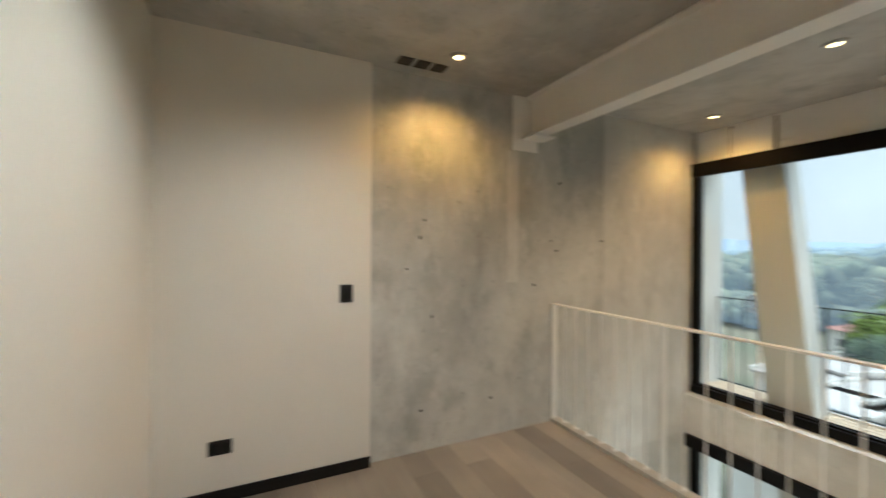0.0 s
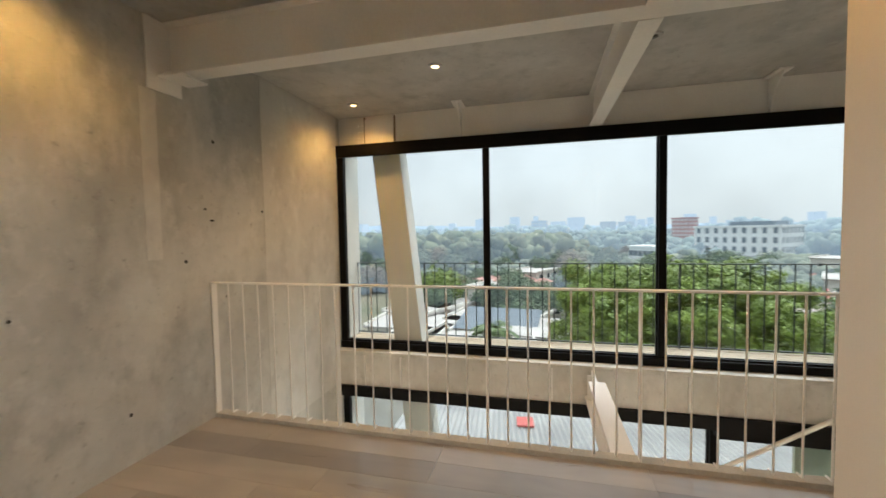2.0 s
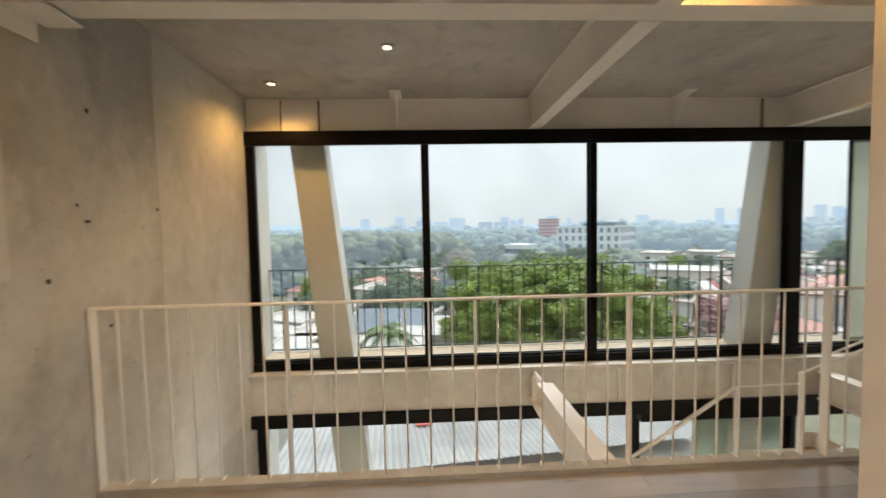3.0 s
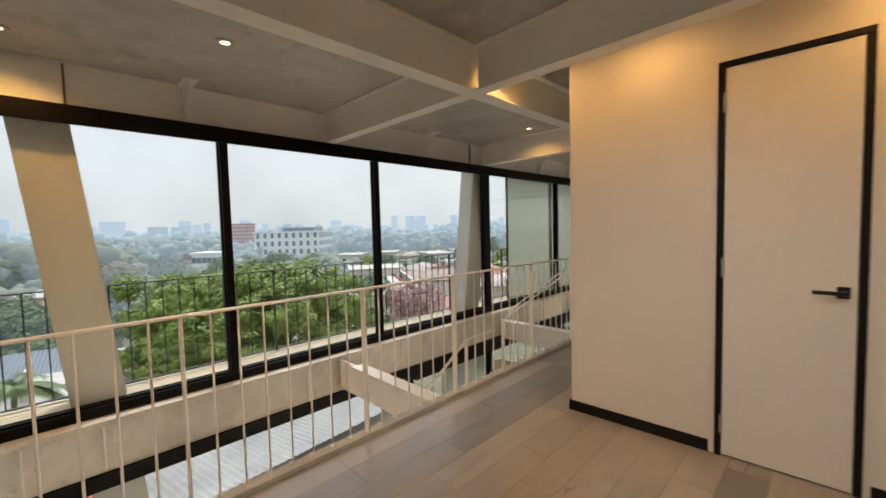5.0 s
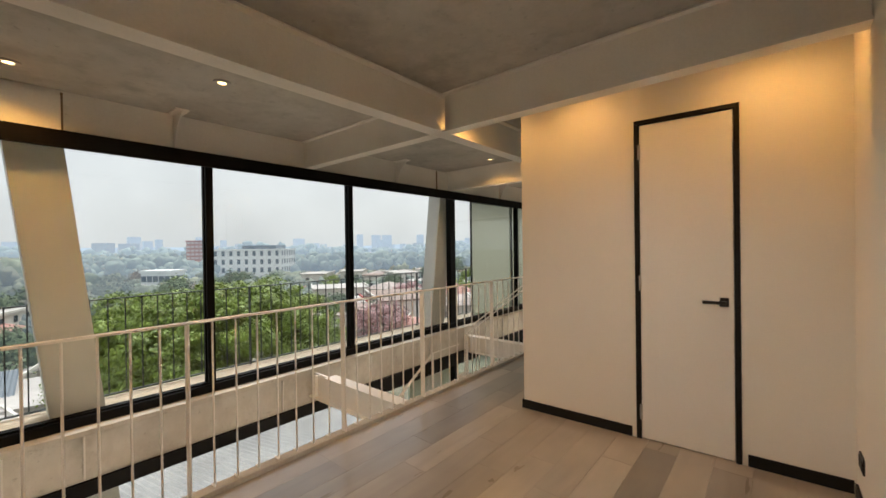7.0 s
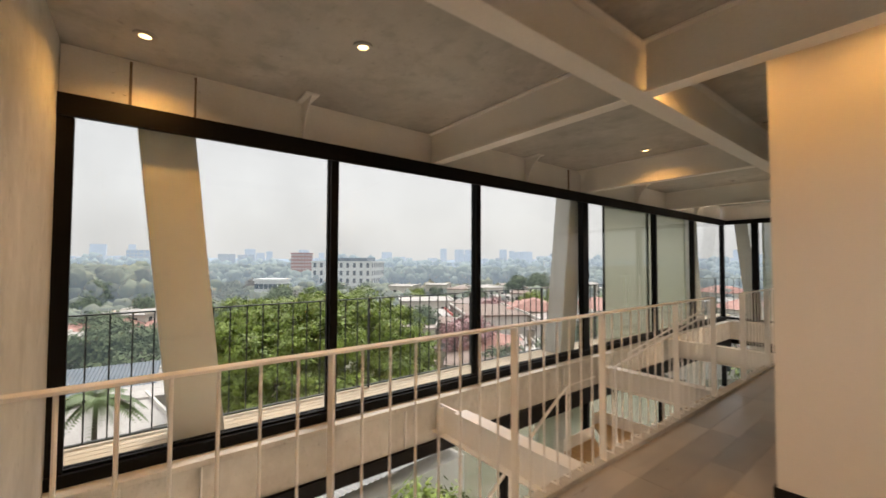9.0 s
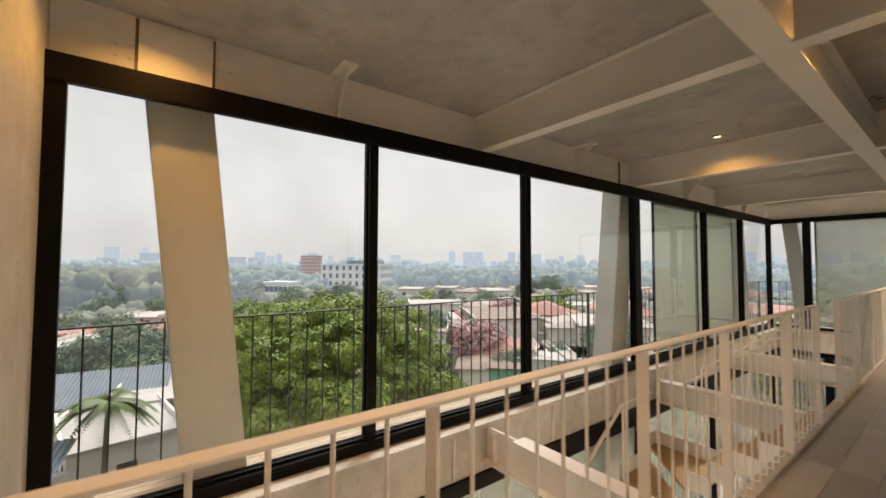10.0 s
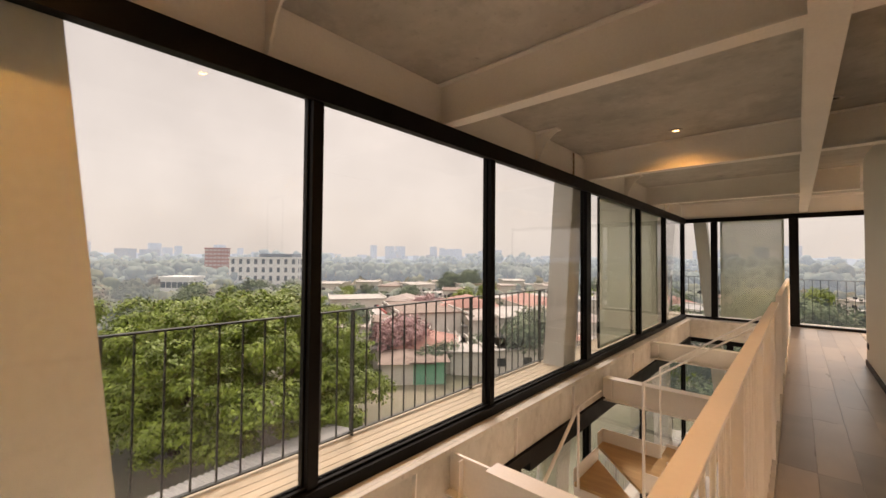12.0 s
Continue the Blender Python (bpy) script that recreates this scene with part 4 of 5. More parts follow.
def tree(at, height, radius, seed, clumps, per, size, mat=None, label="leafy green tree beside the street", crown_h=None, name="tree", lobes=0):
    rnd = random.Random(seed)
    t = thing(name, label, "tree", at, "trees")
    h = crown_h or height * 0.62
    bm = bmesh.new()
    fork = height - h * 0.8
    limb(bm, (0, 0, 0), (0, 0, fork), radius * 0.07, radius * 0.05)
    for k in range(6):
        a = k * 1.047 + rnd.uniform(-0.3, 0.3)
        limb(bm, (0, 0, fork - 0.2), (math.cos(a) * radius * 0.6, math.sin(a) * radius * 0.6, height - h * rnd.uniform(0.3, 0.6)), radius * 0.04, radius * 0.012)
    part("trunk", bm, M_BARK, t)
    vs, fs = [], []
    if lobes:
        for k in range(lobes):
            a, u = k * 2.399, ((k + 0.5) / lobes)
            zz = 1 - 1.75 * u                               # from the top of the dome down its flank
            rr = math.sqrt(max(0.0, 1 - min(1, zz * zz))) * rnd.uniform(0.58, 0.96) if zz > 0 else rnd.uniform(0.66, 1.0)
            c = Vector((math.cos(a) * rr * radius, math.sin(a) * rr * radius, height - h / 2 + zz * h * 0.40))
            s0 = radius * rnd.uniform(0.22, 0.36)
            v, f = leaf_clumps(c, (s0, s0, s0 * rnd.uniform(0.42, 0.58)), clumps // lobes, per, size * rnd.uniform(0.85, 1.15), rnd, 0.6, 0.5)
            n0 = len(vs)
            vs += v
            fs += [tuple(i + n0 for i in q) for q in f]
    else:
        vs, fs = leaf_clumps((0, 0, height - h / 2), (radius, radius, h / 2), clumps, per, size, rnd)
    sheet("crown", vs, fs, mat or M_LEAF, t)
    return t


def conifer(at, height, reach, seed):
    """A layered conifer: whorls of drooping branches set with short needle sprays."""
    rnd = random.Random(seed)
    t = thing("conifer", "dark layered conifer before the white building", "tree", at, "trees")
    part("trunk", limb(bmesh.new(), Vector((0, 0, 0)), Vector((0, 0, height)), 0.24, 0.03), M_BARK, t)
    vs, fs = [], []
    for k in range(13):
        f = k / 12
        z, far = height * (0.22 + 0.76 * f), reach * (1 - f) ** 0.8 + 0.15
        n = 11 if k < 9 else 7
        for j in range(n):
            a = 2 * math.pi * (j + 0.5 * (k % 2)) / n + rnd.uniform(-0.15, 0.15)
            d, e = Vector((math.cos(a), math.sin(a), 0)), Vector((-math.sin(a), math.cos(a), 0))
            length = far * rnd.uniform(0.8, 1.1)
            for q in range(14):
                u = (q + 1) / 14
                c = d * (length * u) + Vector((0, 0, z + 0.25 * u - 0.35 * u * u + rnd.uniform(-0.08, 0.08)))
                for sd in (-1, 1):
                    w = 0.55 * (1.1 - u * 0.6)
                    i = len(vs)
                    vs += [c - d * 0.12, c + d * 0.2, c + e * sd * w + d * 0.30 + Vector((0, 0, rnd.uniform(-0.2, 0.1)))]
                    fs.append((i, i + 1, i + 2))
    sheet("crown", vs, fs, M_LEAF_DK, t)
    return t


def palm(at, height, reach, seed):
    """A palm: slightly bent trunk and drooping fronds, each of many leaflets."""
    rnd = random.Random(seed)
    t = thing("palm", "green palm with drooping fronds beside the workshop", "palm", at)
    bm = bmesh.new()
    for k in range(5):
        limb(bm, (0.05 * k * k, 0, height * k / 5 - 0.02), (0.05 * (k + 1) ** 2, 0, height * (k + 1) / 5), 0.20 - 0.018 * k, 0.18 - 0.018 * k)
    part("trunk", bm, M_BARK, t)
    top = Vector((1.25, 0, height))
    for i in range(22):
        a, up = i * 2.399, rnd.uniform(0.1, 1.15)
        d, side = Vector((math.cos(a), math.sin(a), 0)), Vector((-math.sin(a), math.cos(a), 0))
        vs, fs = [], []
        n = 22
        for k in range(n):
            u = (k + 1) / n
            p = top + d * (reach * u * math.cos(up * 0.7)) + Vector((0, 0, reach * (math.sin(up) * u - 0.85 * u * u)))
            ln = reach * 0.30 * math.sin(math.pi * (0.12 + 0.85 * u)) * rnd.uniform(0.8, 1.1)
            for sg in (-1, 1):
                q = p + side * (sg * ln) + d * (0.45 * ln) - Vector((0, 0, 0.4 * ln))
                j = len(vs)
                vs += [p - d * 0.09, q, p + d * 0.11]
                fs.append((j, j + 1, j + 2))
        sheet("frond", vs, fs, M_PALM, t)
    return t


big = spot(-21.3, 36)
tree(spot(-13.5, 38), 12.2, 6.2, 12, 900, 50, 0.19, label="broad green tree beside the largest one", crown_h=11, lobes=30)
tree(big, 13.0, 9.4, 3, 2300, 56, 0.19, label="large broad green tree below the balcony", crown_h=12.6, lobes=50)


def house(at, w, d, h, rot, roof, walls, label, pitch=0.0, name="house", storeys=1, windows=True):
    """A house: walls with window openings set in, a roof with eaves, sloped or flat."""
    o = thing(name, label, "house", at, "houses")
    o.rotation_euler = (0, 0, radians(rot))
    part("wall", B((-w / 2, w / 2, -d / 2, d / 2, 0, h)), walls, o)
    if pitch:
        bm = bmesh.new()
        e = 0.5
        rise = pitch * d / 2
        v = [bm.verts.new(p) for p in ((-w / 2 - e, -d / 2 - e, h), (w / 2 + e, -d / 2 - e, h), (w / 2 + e, d / 2 + e, h), (-w / 2 - e, d / 2 + e, h), (-w / 2 + d * 0.2, 0, h + rise), (w / 2 - d * 0.2, 0, h + rise))]
        for f in ((0, 1, 5, 4), (1, 2, 5), (2, 3, 4, 5), (3, 0, 4), (3, 2, 1, 0)):
            bm.faces.new([v[i] for i in f])
        part("roof", bm, roof, o)
    else:
        part("roof", B((-w / 2 - 0.3, w / 2 + 0.3, -d / 2 - 0.3, d / 2 + 0.3, h + 0.01, h + 0.25)), roof, o)
        part("parapet", B((-w / 2 - 0.3, w / 2 + 0.3, d / 2 + 0.1, d / 2 + 0.3, h + 0.26, h + 0.6), (-w / 2 - 0.3, w / 2 + 0.3, -d / 2 - 0.3, -d / 2 - 0.1, h + 0.26, h + 0.6)), walls, o)
    win = mesh_of("window", B((-0.06, 0.06, -0.55, 0.55, 0, 1.1)), M_DARKWIN)
    for s in range(storeys if windows else 0):
        for side, length, off in (("x", w, d / 2), ("y", d, w / 2)):
            n = max(1, int(length / 3.2))
            for sg in (-1, 1):
                for i in range(n):
                    k = -length / 2 + length * (i + 0.5) / n
                    q = new("window", win)
                    q.parent = o
                    if side == "x":
                        q.location, q.rotation_euler = (k, sg * off, 1.0 + 2.9 * s), (0, 0, radians(90))
                    else:
                        q.location = (sg * off, k, 1.0 + 2.9 * s)
    return o


def corrugated(name, at, w, d, rot, slope, mat, label, wave=0.3, walls=True, h=4.0):
    """A shed with a ribbed sheet roof whose waves run down the slope (local y)."""
    o = thing(name, label, "roof", at, "sheds")
    o.rotation_euler = (0, 0, radians(rot))
    n = int(w / wave) * 4
    vs, fs = [], []
    for i in range(n + 1):
        x = -w / 2 + w * i / n
        z = 0.04 * math.cos(2 * math.pi * i / 4)
        vs += [(x, -d / 2, z - slope * d / 2), (x, d / 2, z + slope * d / 2)]
    for i in range(n):
        fs.append((2 * i, 2 * i + 2, 2 * i + 3, 2 * i + 1))
    sheet("roof", vs, fs, mat, o)
    if walls:
        part("wall", B((-w / 2 + 0.3, w / 2 - 0.3, -d / 2 + 0.3, d / 2 - 0.3, -h, -abs(slope) * d / 2 - 0.1)), M_HOUSE, o)
    return o


# shed roof right below, with its red patch
shed = corrugated("shed", (21.5, -0.9, -9.2), 21, 7.5, 96, 0.12, M_ZINC, "long shed with a weathered corrugated zinc roof", h=4.8)
bm = B((3.0, 3.9, -1.6, -0.6, -0.02, 0.07))
part("patch", bm, M_REDWALL, shed, "red painted roof sheet")
corrugated("shed", (14.5, 6.5, -9.5), 9, 7, 96, 0.10, M_REDROOF, "small house with a red sheet roof", h=4.5)
corrugated("shed", (30.5, 11.5, -9.6), 8, 8, 80, -0.2, M_BLUEROOF, "workshop with a blue-grey sheet roof", h=4.4)
corrugated("shed", (50.0, 7.0, -9.8), 10, 7, 84, -0.2, M_BLUEROOF, "workshop with a blue-grey sheet roof", h=3.8)
for ang, dist, w in ((17, 44, 7), (13.5, 50, 8), (10.5, 45, 6), (8.5, 54, 7), (20, 52, 8), (0.5, 56, 7)):
    house(spot(ang, dist), w, 5.5, 3.0, -20 + ang, M_PALEROOF, M_HOUSE, "small white house with a pale flat roof")
house(spot(3, 38), 8, 6, 3.4, 10, M_PALEROOF, M_HOUSE, "white flat-roofed house near the workshop")
house(spot(-1.5, 46), 9, 7, 3.6, -8, M_PALEROOF, M_HOUSE, "white flat-roofed house near the workshop")
house(spot(-45.4, 50.5), 3.4, 4, 2.8, -42, M_RUST, M_MINT, "small house with a mint green wall and brown roof", pitch=0.2, windows=False)
house(spot(-42.2, 52), 6.5, 6, 2.6, -42, M_RUST, M_HOUSE, "low house with a rusty brown sheet roof", pitch=0.2, windows=False)
house(spot(-35.5, 74), 10, 8, 5.5, -30, M_PALEROOF, M_REDWALL, "red walled house with a pale roof")

for ang, dist, w in ((7.5, 84, 15), (2.2, 88, 13), (13.5, 86, 14)):
    house(spot(ang, dist), w, 9, 3.4, -30, M_REDROOF, M_HOUSE, "low house with a hipped red tile roof", pitch=0.4)

for ang, dist, w, tall in ((12, 62, 9, 3.4), (5, 66, 8, 5.6), (9.5, 75, 9, 3.2), (-3.5, 72, 9, 3.6), (0, 96, 12, 5.4), (16, 58, 10, 3.4)):
    house(spot(ang, dist), w, 7, tall, -25, M_PALEROOF, M_HOUSE, "white plastered house with a pale flat roof", storeys=2 if tall > 5 else 1)

# the quarter of low houses and street trees
rq = random.Random(11)
for ring, (r0, r1, n) in enumerate(((58, 84, 15), (84, 120, 24), (120, 180, 32))):
    for i in range(n):
        ang = 22 - 130 * (i + rq.random() * 0.7) / n
        if ang > -31:                                       # woods and the big tree stand here
            continue
        p = spot(ang, rq.uniform(r0, r1))
        red = (ang > 0 and ring == 1 and rq.random() < 0.7) or rq.random() < 0.1
        roof = M_REDROOF if red else rq.choice((M_PALEROOF, M_PALEROOF, M_ZINC, M_RUST))
        house(p, rq.uniform(9, 17), rq.uniform(8, 12), rq.choice((3.4, 4.2, 6.2)), rq.uniform(-50, -20), roof, M_HOUSE,
              "low plastered city house with a " + ("red tiled" if red else "pale flat") + " roof", pitch=0.35 if red else 0.0, storeys=2 if ring else 1)
for i in range(64):                                         # the dense quarter beyond the big tree
    p = spot(rq.uniform(-68, -30), rq.uniform(56, 190))
    flat = rq.random() < 0.75
    roof = rq.choice((M_PALEROOF, M_PINKROOF, M_PINKROOF, M_ZINC, M_RUST)) if flat else rq.choice((M_PINKROOF, M_REDROOF))
    house(p, rq.uniform(6, 12), rq.uniform(5, 9), rq.choice((3.0, 3.6, 5.6)), rq.uniform(-60, -30), roof, M_HOUSE,
          "low plastered city house with a weathered " + ("flat" if flat else "pitched") + " roof", pitch=0.0 if flat else 0.3)
for i in range(22):                                         # small roofs beside the shed
    flat = i % 3 > 0
    house(spot(-33 - 22 * rq.random(), 54 + 0.8 * i), rq.uniform(4, 7.5), rq.uniform(4, 6), rq.uniform(2.3, 3.2), rq.uniform(-55, -35), rq.choice((M_PINKROOF, M_RUST, M_ZINC, M_PALEROOF)), M_HOUSE,
          "small plastered house with a worn " + ("flat" if flat else "pitched") + " roof", pitch=0.0 if flat else 0.25, windows=False)
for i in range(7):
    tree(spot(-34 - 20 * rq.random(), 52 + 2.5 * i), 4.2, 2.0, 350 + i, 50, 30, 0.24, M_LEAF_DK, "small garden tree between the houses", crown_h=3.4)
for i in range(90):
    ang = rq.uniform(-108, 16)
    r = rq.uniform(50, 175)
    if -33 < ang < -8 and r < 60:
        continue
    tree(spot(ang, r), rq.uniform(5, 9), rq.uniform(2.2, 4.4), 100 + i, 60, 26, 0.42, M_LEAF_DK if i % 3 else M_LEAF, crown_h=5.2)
tree(spot(-41.5, 58), 7.5, 4.6, 301, 110, 34, 0.32, M_PINK, "tree in full pink blossom between the houses", crown_h=6)
tree(spot(-45, 88), 8, 4.4, 302, 90, 30, 0.36, M_PINK, "tree in full pink blossom between the houses", crown_h=6)
tree(spot(3, 62), 8, 5, 303, 110, 34, 0.34, M_LEAF_DK, crown_h=6)
palm(spot(4.2, 30), 7.0, 2.6, 304)
for i in range(7):
    tree(spot(-3 + 2.9 * i, 62 + 9 * (i % 3)), 6.4, 3.6, 330 + i, 90, 34, 0.3, M_LEAF_DK, "low garden tree before the red roofs", crown_h=4.2)
tree(spot(-36, 17), 5.2, 2.6, 306, 90, 44, 0.24, M_LEAF, "leafy shrub tree beside the shed", crown_h=4.5)
conifer(spot(-21.2, 100), 10.9, 3.7, 307)
tree(spot(-48.6, 150), 11.0, 4.6, 308, 150, 40, 0.45, M_LEAF_DK, "tall dark tree over the houses", crown_h=11)
tree(spot(-51.4, 150), 12.0, 5.2, 309, 170, 40, 0.45, M_LEAF_DK, "tall dark tree over the houses", crown_h=11)

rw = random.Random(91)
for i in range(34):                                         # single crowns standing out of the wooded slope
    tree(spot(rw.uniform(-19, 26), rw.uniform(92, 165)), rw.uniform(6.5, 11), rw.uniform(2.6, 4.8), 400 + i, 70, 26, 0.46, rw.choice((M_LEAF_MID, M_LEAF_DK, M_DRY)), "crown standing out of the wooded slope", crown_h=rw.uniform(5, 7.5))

tree(spot(-88, 34), 13.4, 6.5, 310, 700, 50, 0.20, M_LEAF_DK, label="large green tree below the far balcony", crown_h=9, lobes=30)
tree(spot(-99, 38), 12.4, 6.5, 311, 300, 50, 0.28, M_LEAF_DK, label="large green tree below the far balcony", crown_h=9)

def car(at, rot, paint, label):
    """A small parked hatchback: body, cabin glass and wheels."""
    c = thing("car", label, "car", at, "parked cars")
    c.rotation_euler = (0, 0, radians(rot))
    bm = bmesh.new()
    prof = ((-2.0, 0.35), (2.0, 0.35), (2.05, 0.7), (1.9, 0.88), (1.05, 0.96), (-1.85, 1.0), (-2.05, 0.75))
    sides = [[bm.verts.new((x, y, z)) for x, z in prof] for y in (-0.85, 0.85)]
    bm.faces.new(sides[0]), bm.faces.new(sides[1][::-1])
    for i in range(len(prof)):
        j = (i + 1) % len(prof)
        bm.faces.new((sides[0][j], sides[0][i], sides[1][i], sides[1][j]))
    part("body", bm, paint, c)
    bm = hexa(bmesh.new(), ((-1.75, -0.78, 0.99), (1.0, -0.78, 0.95), (1.0, 0.78, 0.95), (-1.75, 0.78, 0.99)), ((-1.35, -0.62, 1.42), (0.3, -0.62, 1.42), (0.3, 0.62, 1.42), (-1.35, 0.62, 1.42)))
    part("window", bm, M_DARKWIN, c, "dark window glass")
    part("roof", B((-1.38, 0.33, -0.64, 0.64, 1.42, 1.46)), paint, c)
    for x in (-1.3, 1.3):
        for y in (-0.8, 0.8):
            part("wheel", bar(bmesh.new(), (x, y - 0.1, 0.32), (x, y + 0.1, 0.32), 0.32, 16), M_PLASTIC, c)


car(spot(-46.2, 55, ZG + 0.04), 20, M_HOUSE, "white hatchback parked along the street")
car(spot(-49.5, 66, ZG + 0.04), 20, M_ZINC, "grey hatchback parked along the street")

# street running away between the houses
road = B((-3.5, 3.5, -70, 70, 0, 0.04))
road.transform(Matrix.Translation(spot(-47, 78, ZG)) @ Matrix.Rotation(radians(-70), 4, "Z"))
solid("road", road, M_ROAD, "grey asphalt street between the houses", "road", kind="structure")


# woods: belts of crowns, near and far
def woods(name, mat, r0, r1, n, size, per, leaf, seed, a0=-112, a1=32, lift=0.0, base=0.0, label="belt of woodland crowns, haze put into their colour"):
    rnd = random.Random(seed)
    tmp = bmesh.new()
    bmesh.ops.create_icosphere(tmp, subdivisions=2, radius=1)
    ball = [v.co.copy() for v in tmp.verts]
    tris = [tuple(v.index for v in f.verts) for f in tmp.faces]
    tmp.free()
    vs, fs = [], []
    for _ in range(n):
        a, r = rnd.uniform(a0, a1), rnd.uniform(r0, r1)
        s = size * rnd.uniform(0.6, 1.3)
        hump = lift * max(0.0, noise.noise(Vector((a * 0.06, r * 0.004, seed))) + 0.35)
        p = spot(a, r, ZG + s * 0.8 + hump + base * min(1.0, max(0.0, (a - a0) / 5)))
        for k in range(per):
            c = p + Vector((rnd.gauss(0, 0.45) * s, rnd.gauss(0, 0.45) * s, rnd.uniform(-0.4, 0.5) * s))
            q = s * rnd.uniform(0.35, 0.6)
            k0 = len(vs)
            off = Vector((rnd.random() * 50, rnd.random() * 50, 0))
            vs += [c + v * (q * (1 + 0.45 * noise.noise(v * 2.2 + off) + 0.55 * noise.noise(v * 5.0 + off))) for v in ball]
            fs += [tuple(i + k0 for i in t) for t in tris]
    o = sheet(name, vs, fs, mat)
    for f in o.data.polygons:
        f.use_smooth = True
    tagged(o, label, "woods", kind="stuff")


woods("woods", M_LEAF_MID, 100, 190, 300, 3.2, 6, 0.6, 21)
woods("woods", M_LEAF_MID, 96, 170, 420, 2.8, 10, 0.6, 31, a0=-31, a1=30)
woods("woods", M_LEAF_MID, 130, 240, 420, 4.6, 7, 0.6, 32, a0=-6, a1=32, base=4.6, label="wooded rise beyond the red roofs, haze put into its colour")
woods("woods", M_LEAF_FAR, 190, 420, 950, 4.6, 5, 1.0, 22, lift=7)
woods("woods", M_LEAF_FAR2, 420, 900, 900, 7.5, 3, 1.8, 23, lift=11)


# white office block, brick tower
def block(at, w, d, h, rot, mat, winmat, cols, rows, label, name="office_building", ww=1.5, wh=1.8, roof_h=0.0):
    o = thing(name, label, "building", at, "far buildings")
    o.rotation_euler = (0, 0, radians(rot))
    part("wall", B((-w / 2, w / 2, -d / 2, d / 2, 0, h)), mat, o)
    part("roof", B((-w / 2 - 0.4, w / 2 + 0.4, -d / 2 - 0.4, d / 2 + 0.4, h, h + 0.7)), mat, o)
    if roof_h:
        part("penthouse", B((-w * 0.38, w * 0.12, -d * 0.3, d * 0.3, h + 0.7, h + 0.7 + roof_h)), winmat, o)
    me = mesh_of("window", B((-ww / 2, ww / 2, -0.12, 0.12, 0, wh)), winmat)
    for side in (0, 1):
        n, length, off = (cols, w, d / 2) if side == 0 else (max(2, int(cols * d / w)), d, w / 2)
        for i in range(n):
            for j in range(rows):
                k = -length / 2 + length * (i + 0.5) / n
                q = new("window", me)
                q.parent = o
                z = h * (j + 0.35) / rows
                for_pos = (k, off, z) if side == 0 else (-off, k, z)
                q.location = for_pos
                if side:
                    q.rotation_euler = (0, 0, radians(90))
    return o


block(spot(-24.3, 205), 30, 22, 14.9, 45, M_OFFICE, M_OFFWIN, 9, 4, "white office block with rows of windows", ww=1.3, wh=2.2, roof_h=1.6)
block(spot(-17.9, 330), 12, 11, 21.5, 40, M_TOWERRED, M_TOWERWIN, 4, 8, "red and white brick apartment tower, haze put into its colour", name="apartment_tower", ww=2.2, wh=1.4)

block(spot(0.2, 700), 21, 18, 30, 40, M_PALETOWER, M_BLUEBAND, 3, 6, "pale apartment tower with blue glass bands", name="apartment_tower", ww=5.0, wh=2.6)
block(spot(-8.8, 900), 26, 18, 29, 38, M_PALETOWER, M_BLUEBAND, 5, 7, "pale apartment tower, made faint by a haze glow in its material", name="apartment_tower", ww=2.2, wh=1.8)
block(spot(-11.0, 900), 24, 18, 28, 38, M_PALETOWER, M_BLUEBAND, 5, 7, "pale apartment tower, made faint by a haze glow in its material", name="apartment_tower", ww=2.2, wh=1.8)
block(spot(-46.2, 900), 20, 18, 24, 20, M_PALETOWER, M_BLUEBAND, 4, 7, "pale apartment tower, made faint by a haze glow in its material", name="apartment_tower", ww=2.2, wh=1.8)
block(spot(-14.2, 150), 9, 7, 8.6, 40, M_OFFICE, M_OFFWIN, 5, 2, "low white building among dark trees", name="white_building")

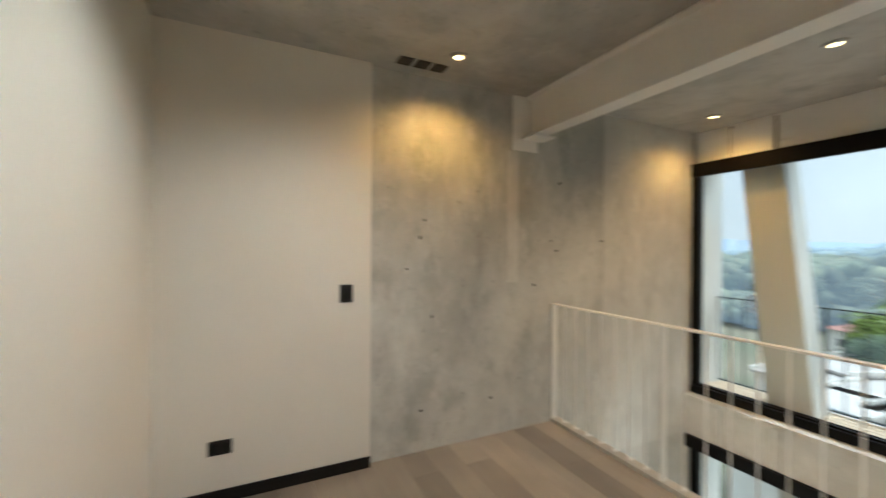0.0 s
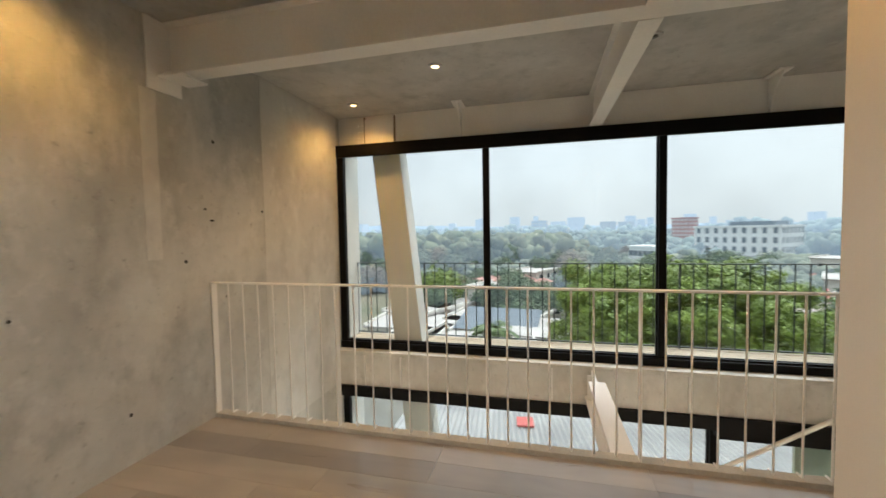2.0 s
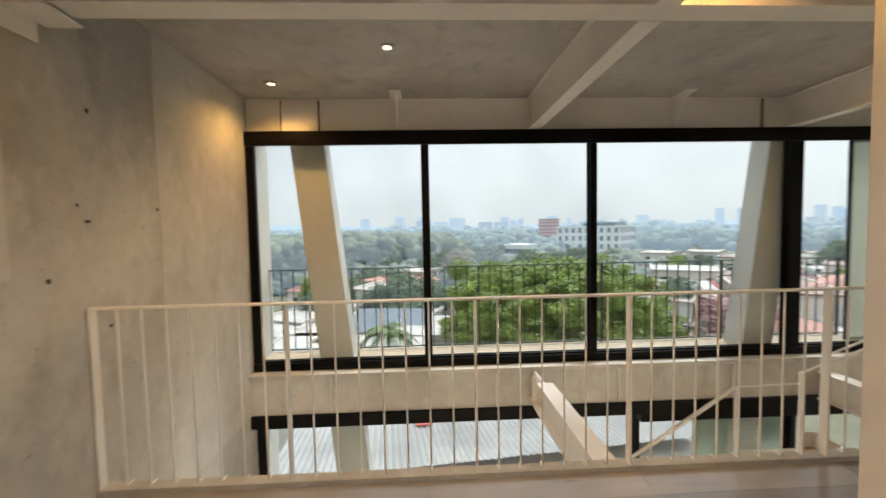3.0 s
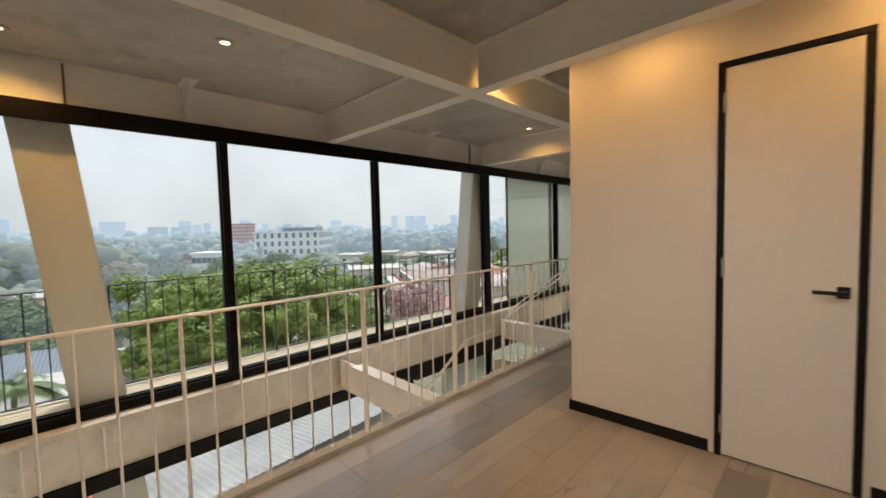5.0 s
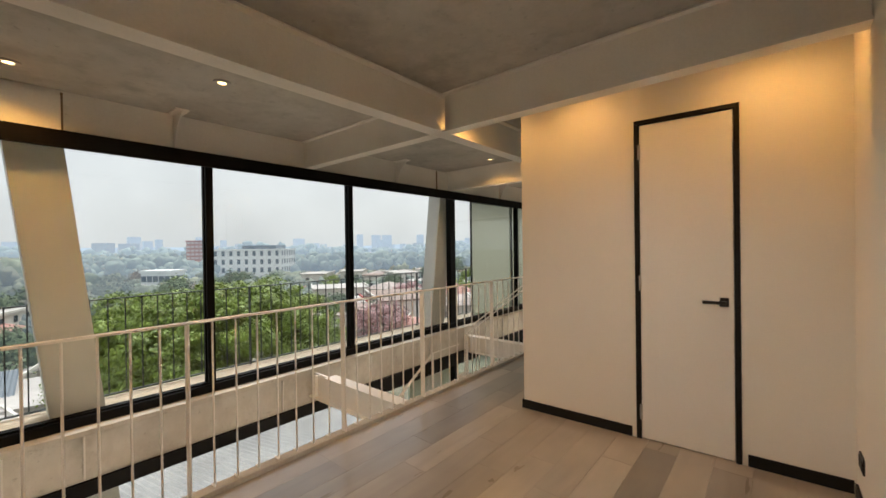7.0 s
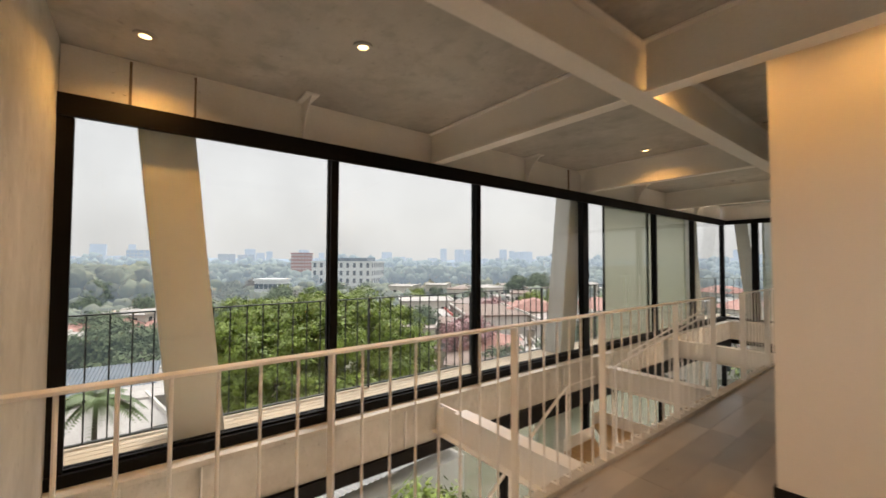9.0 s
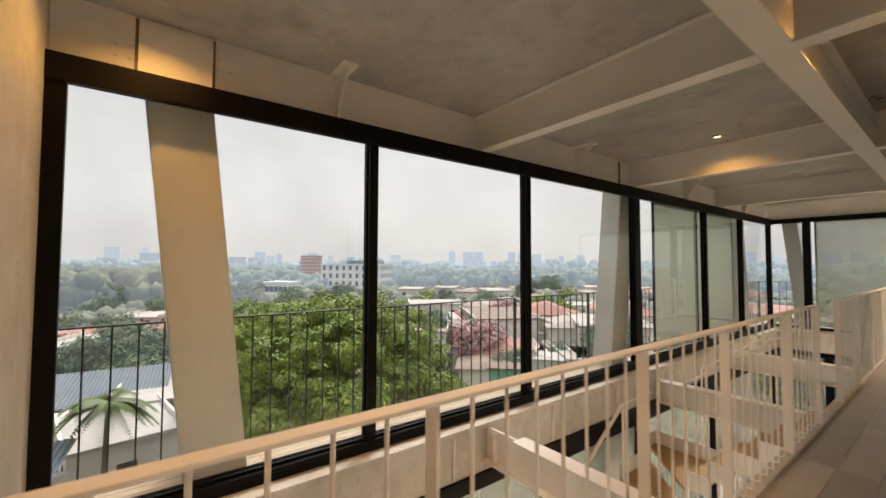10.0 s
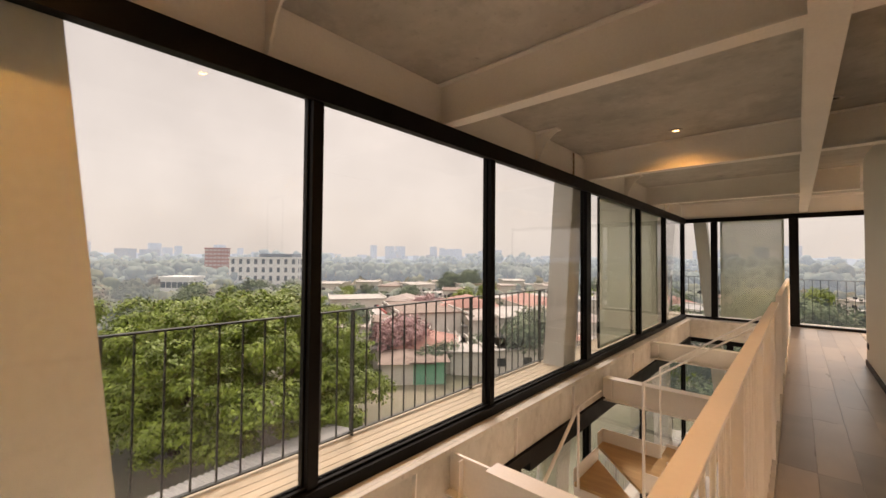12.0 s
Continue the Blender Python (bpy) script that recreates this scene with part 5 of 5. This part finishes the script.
# far skyline and hills, their haze put in as material glow
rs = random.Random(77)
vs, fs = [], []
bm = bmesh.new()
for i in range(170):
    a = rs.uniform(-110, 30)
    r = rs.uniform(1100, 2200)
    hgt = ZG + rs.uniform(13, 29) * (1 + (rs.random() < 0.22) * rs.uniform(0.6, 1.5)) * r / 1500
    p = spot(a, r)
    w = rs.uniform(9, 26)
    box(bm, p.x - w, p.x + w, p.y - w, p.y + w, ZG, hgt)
solid("backdrop_city", bm, M_FARCITY, "far city towers, paled by a haze glow in the material", "skyline", kind="structure")
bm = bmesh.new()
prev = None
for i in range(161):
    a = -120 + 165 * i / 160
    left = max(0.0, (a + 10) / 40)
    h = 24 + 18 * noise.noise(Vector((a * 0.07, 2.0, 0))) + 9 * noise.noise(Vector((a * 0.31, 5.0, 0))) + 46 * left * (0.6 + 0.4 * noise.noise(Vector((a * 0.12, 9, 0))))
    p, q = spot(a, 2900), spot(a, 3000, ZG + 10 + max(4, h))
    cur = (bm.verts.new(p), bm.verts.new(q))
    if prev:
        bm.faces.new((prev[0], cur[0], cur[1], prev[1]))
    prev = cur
solid("backdrop_hills", bm, M_HILL, "distant hills, paled by a haze glow in the material", "hills", kind="structure")


# ---- planks of the balcony deck ----
deck = thing("balcony_deck", "pale timber deck boards on the balcony", "deck", (5.35, -1.6, -0.01), kind="structure")
wd = (5.62 - XW - 0.14) / 5
for row in range(5):
    x0 = XW + 0.14 + row * wd
    y = YN - 0.01 - (row % 2) * 1.1
    ends = [YN - 0.005]
    while y > YF - 0.55:
        if y < YN - 0.2:
            ends.append(y)
        y -= 2.2
    ends.append(YF - 0.85)
    for a, b in zip(ends, ends[1:]):
        me = mesh_of("deck_board", B((0.003, wd - 0.004, b - a + 0.003, 0, 0, 0.028)), M_DECK)
        o = new("deck_board", me)
        o.location, o.parent = (x0 - 5.35, a + 1.6, 0), deck

# ---- floor planks ----
fl = bpy.data.objects["floor"]
PW, PL = 0.2, 1.2
full = mesh_of("plank", B((0.0009, PW - 0.0009, -PL + 0.0009, -0.0009, -0.012, 0.0)), M_PLANK)
rnd = random.Random(5)
x = XR - 0.03
col = 0
cut = {}
while x > 0.02:
    w = PW if x - PW > 0.0 else x
    y = YN - rnd.choice((0, 0.3, 0.6, 0.9))
    start = YN
    first = True
    while start > YF + 0.02:
        end = max(y if first else start - PL, YF + 0.01)
        if first and YN - y < 0.05:
            end = start - PL
        L = start - end
        hidden = (x < XC - 0.15 and end < YD - 0.2 and start < YD + 0.0)
        if L > 0.03 and not hidden:
            if abs(L - PL) < 0.001 and w == PW:
                me = full
            else:
                key = (round(w, 3), round(L, 3))
                me = cut.get(key) or mesh_of("plank", B((PW - w + 0.0009, PW - 0.0009, -L + 0.0009, -0.0009, -0.012, 0.0)), M_PLANK)
                cut[key] = me
            o = new("plank", me)
            o.location, o.parent = (x - PW, start, 0), fl
        start, first = end, False
    x -= PW
    col += 1
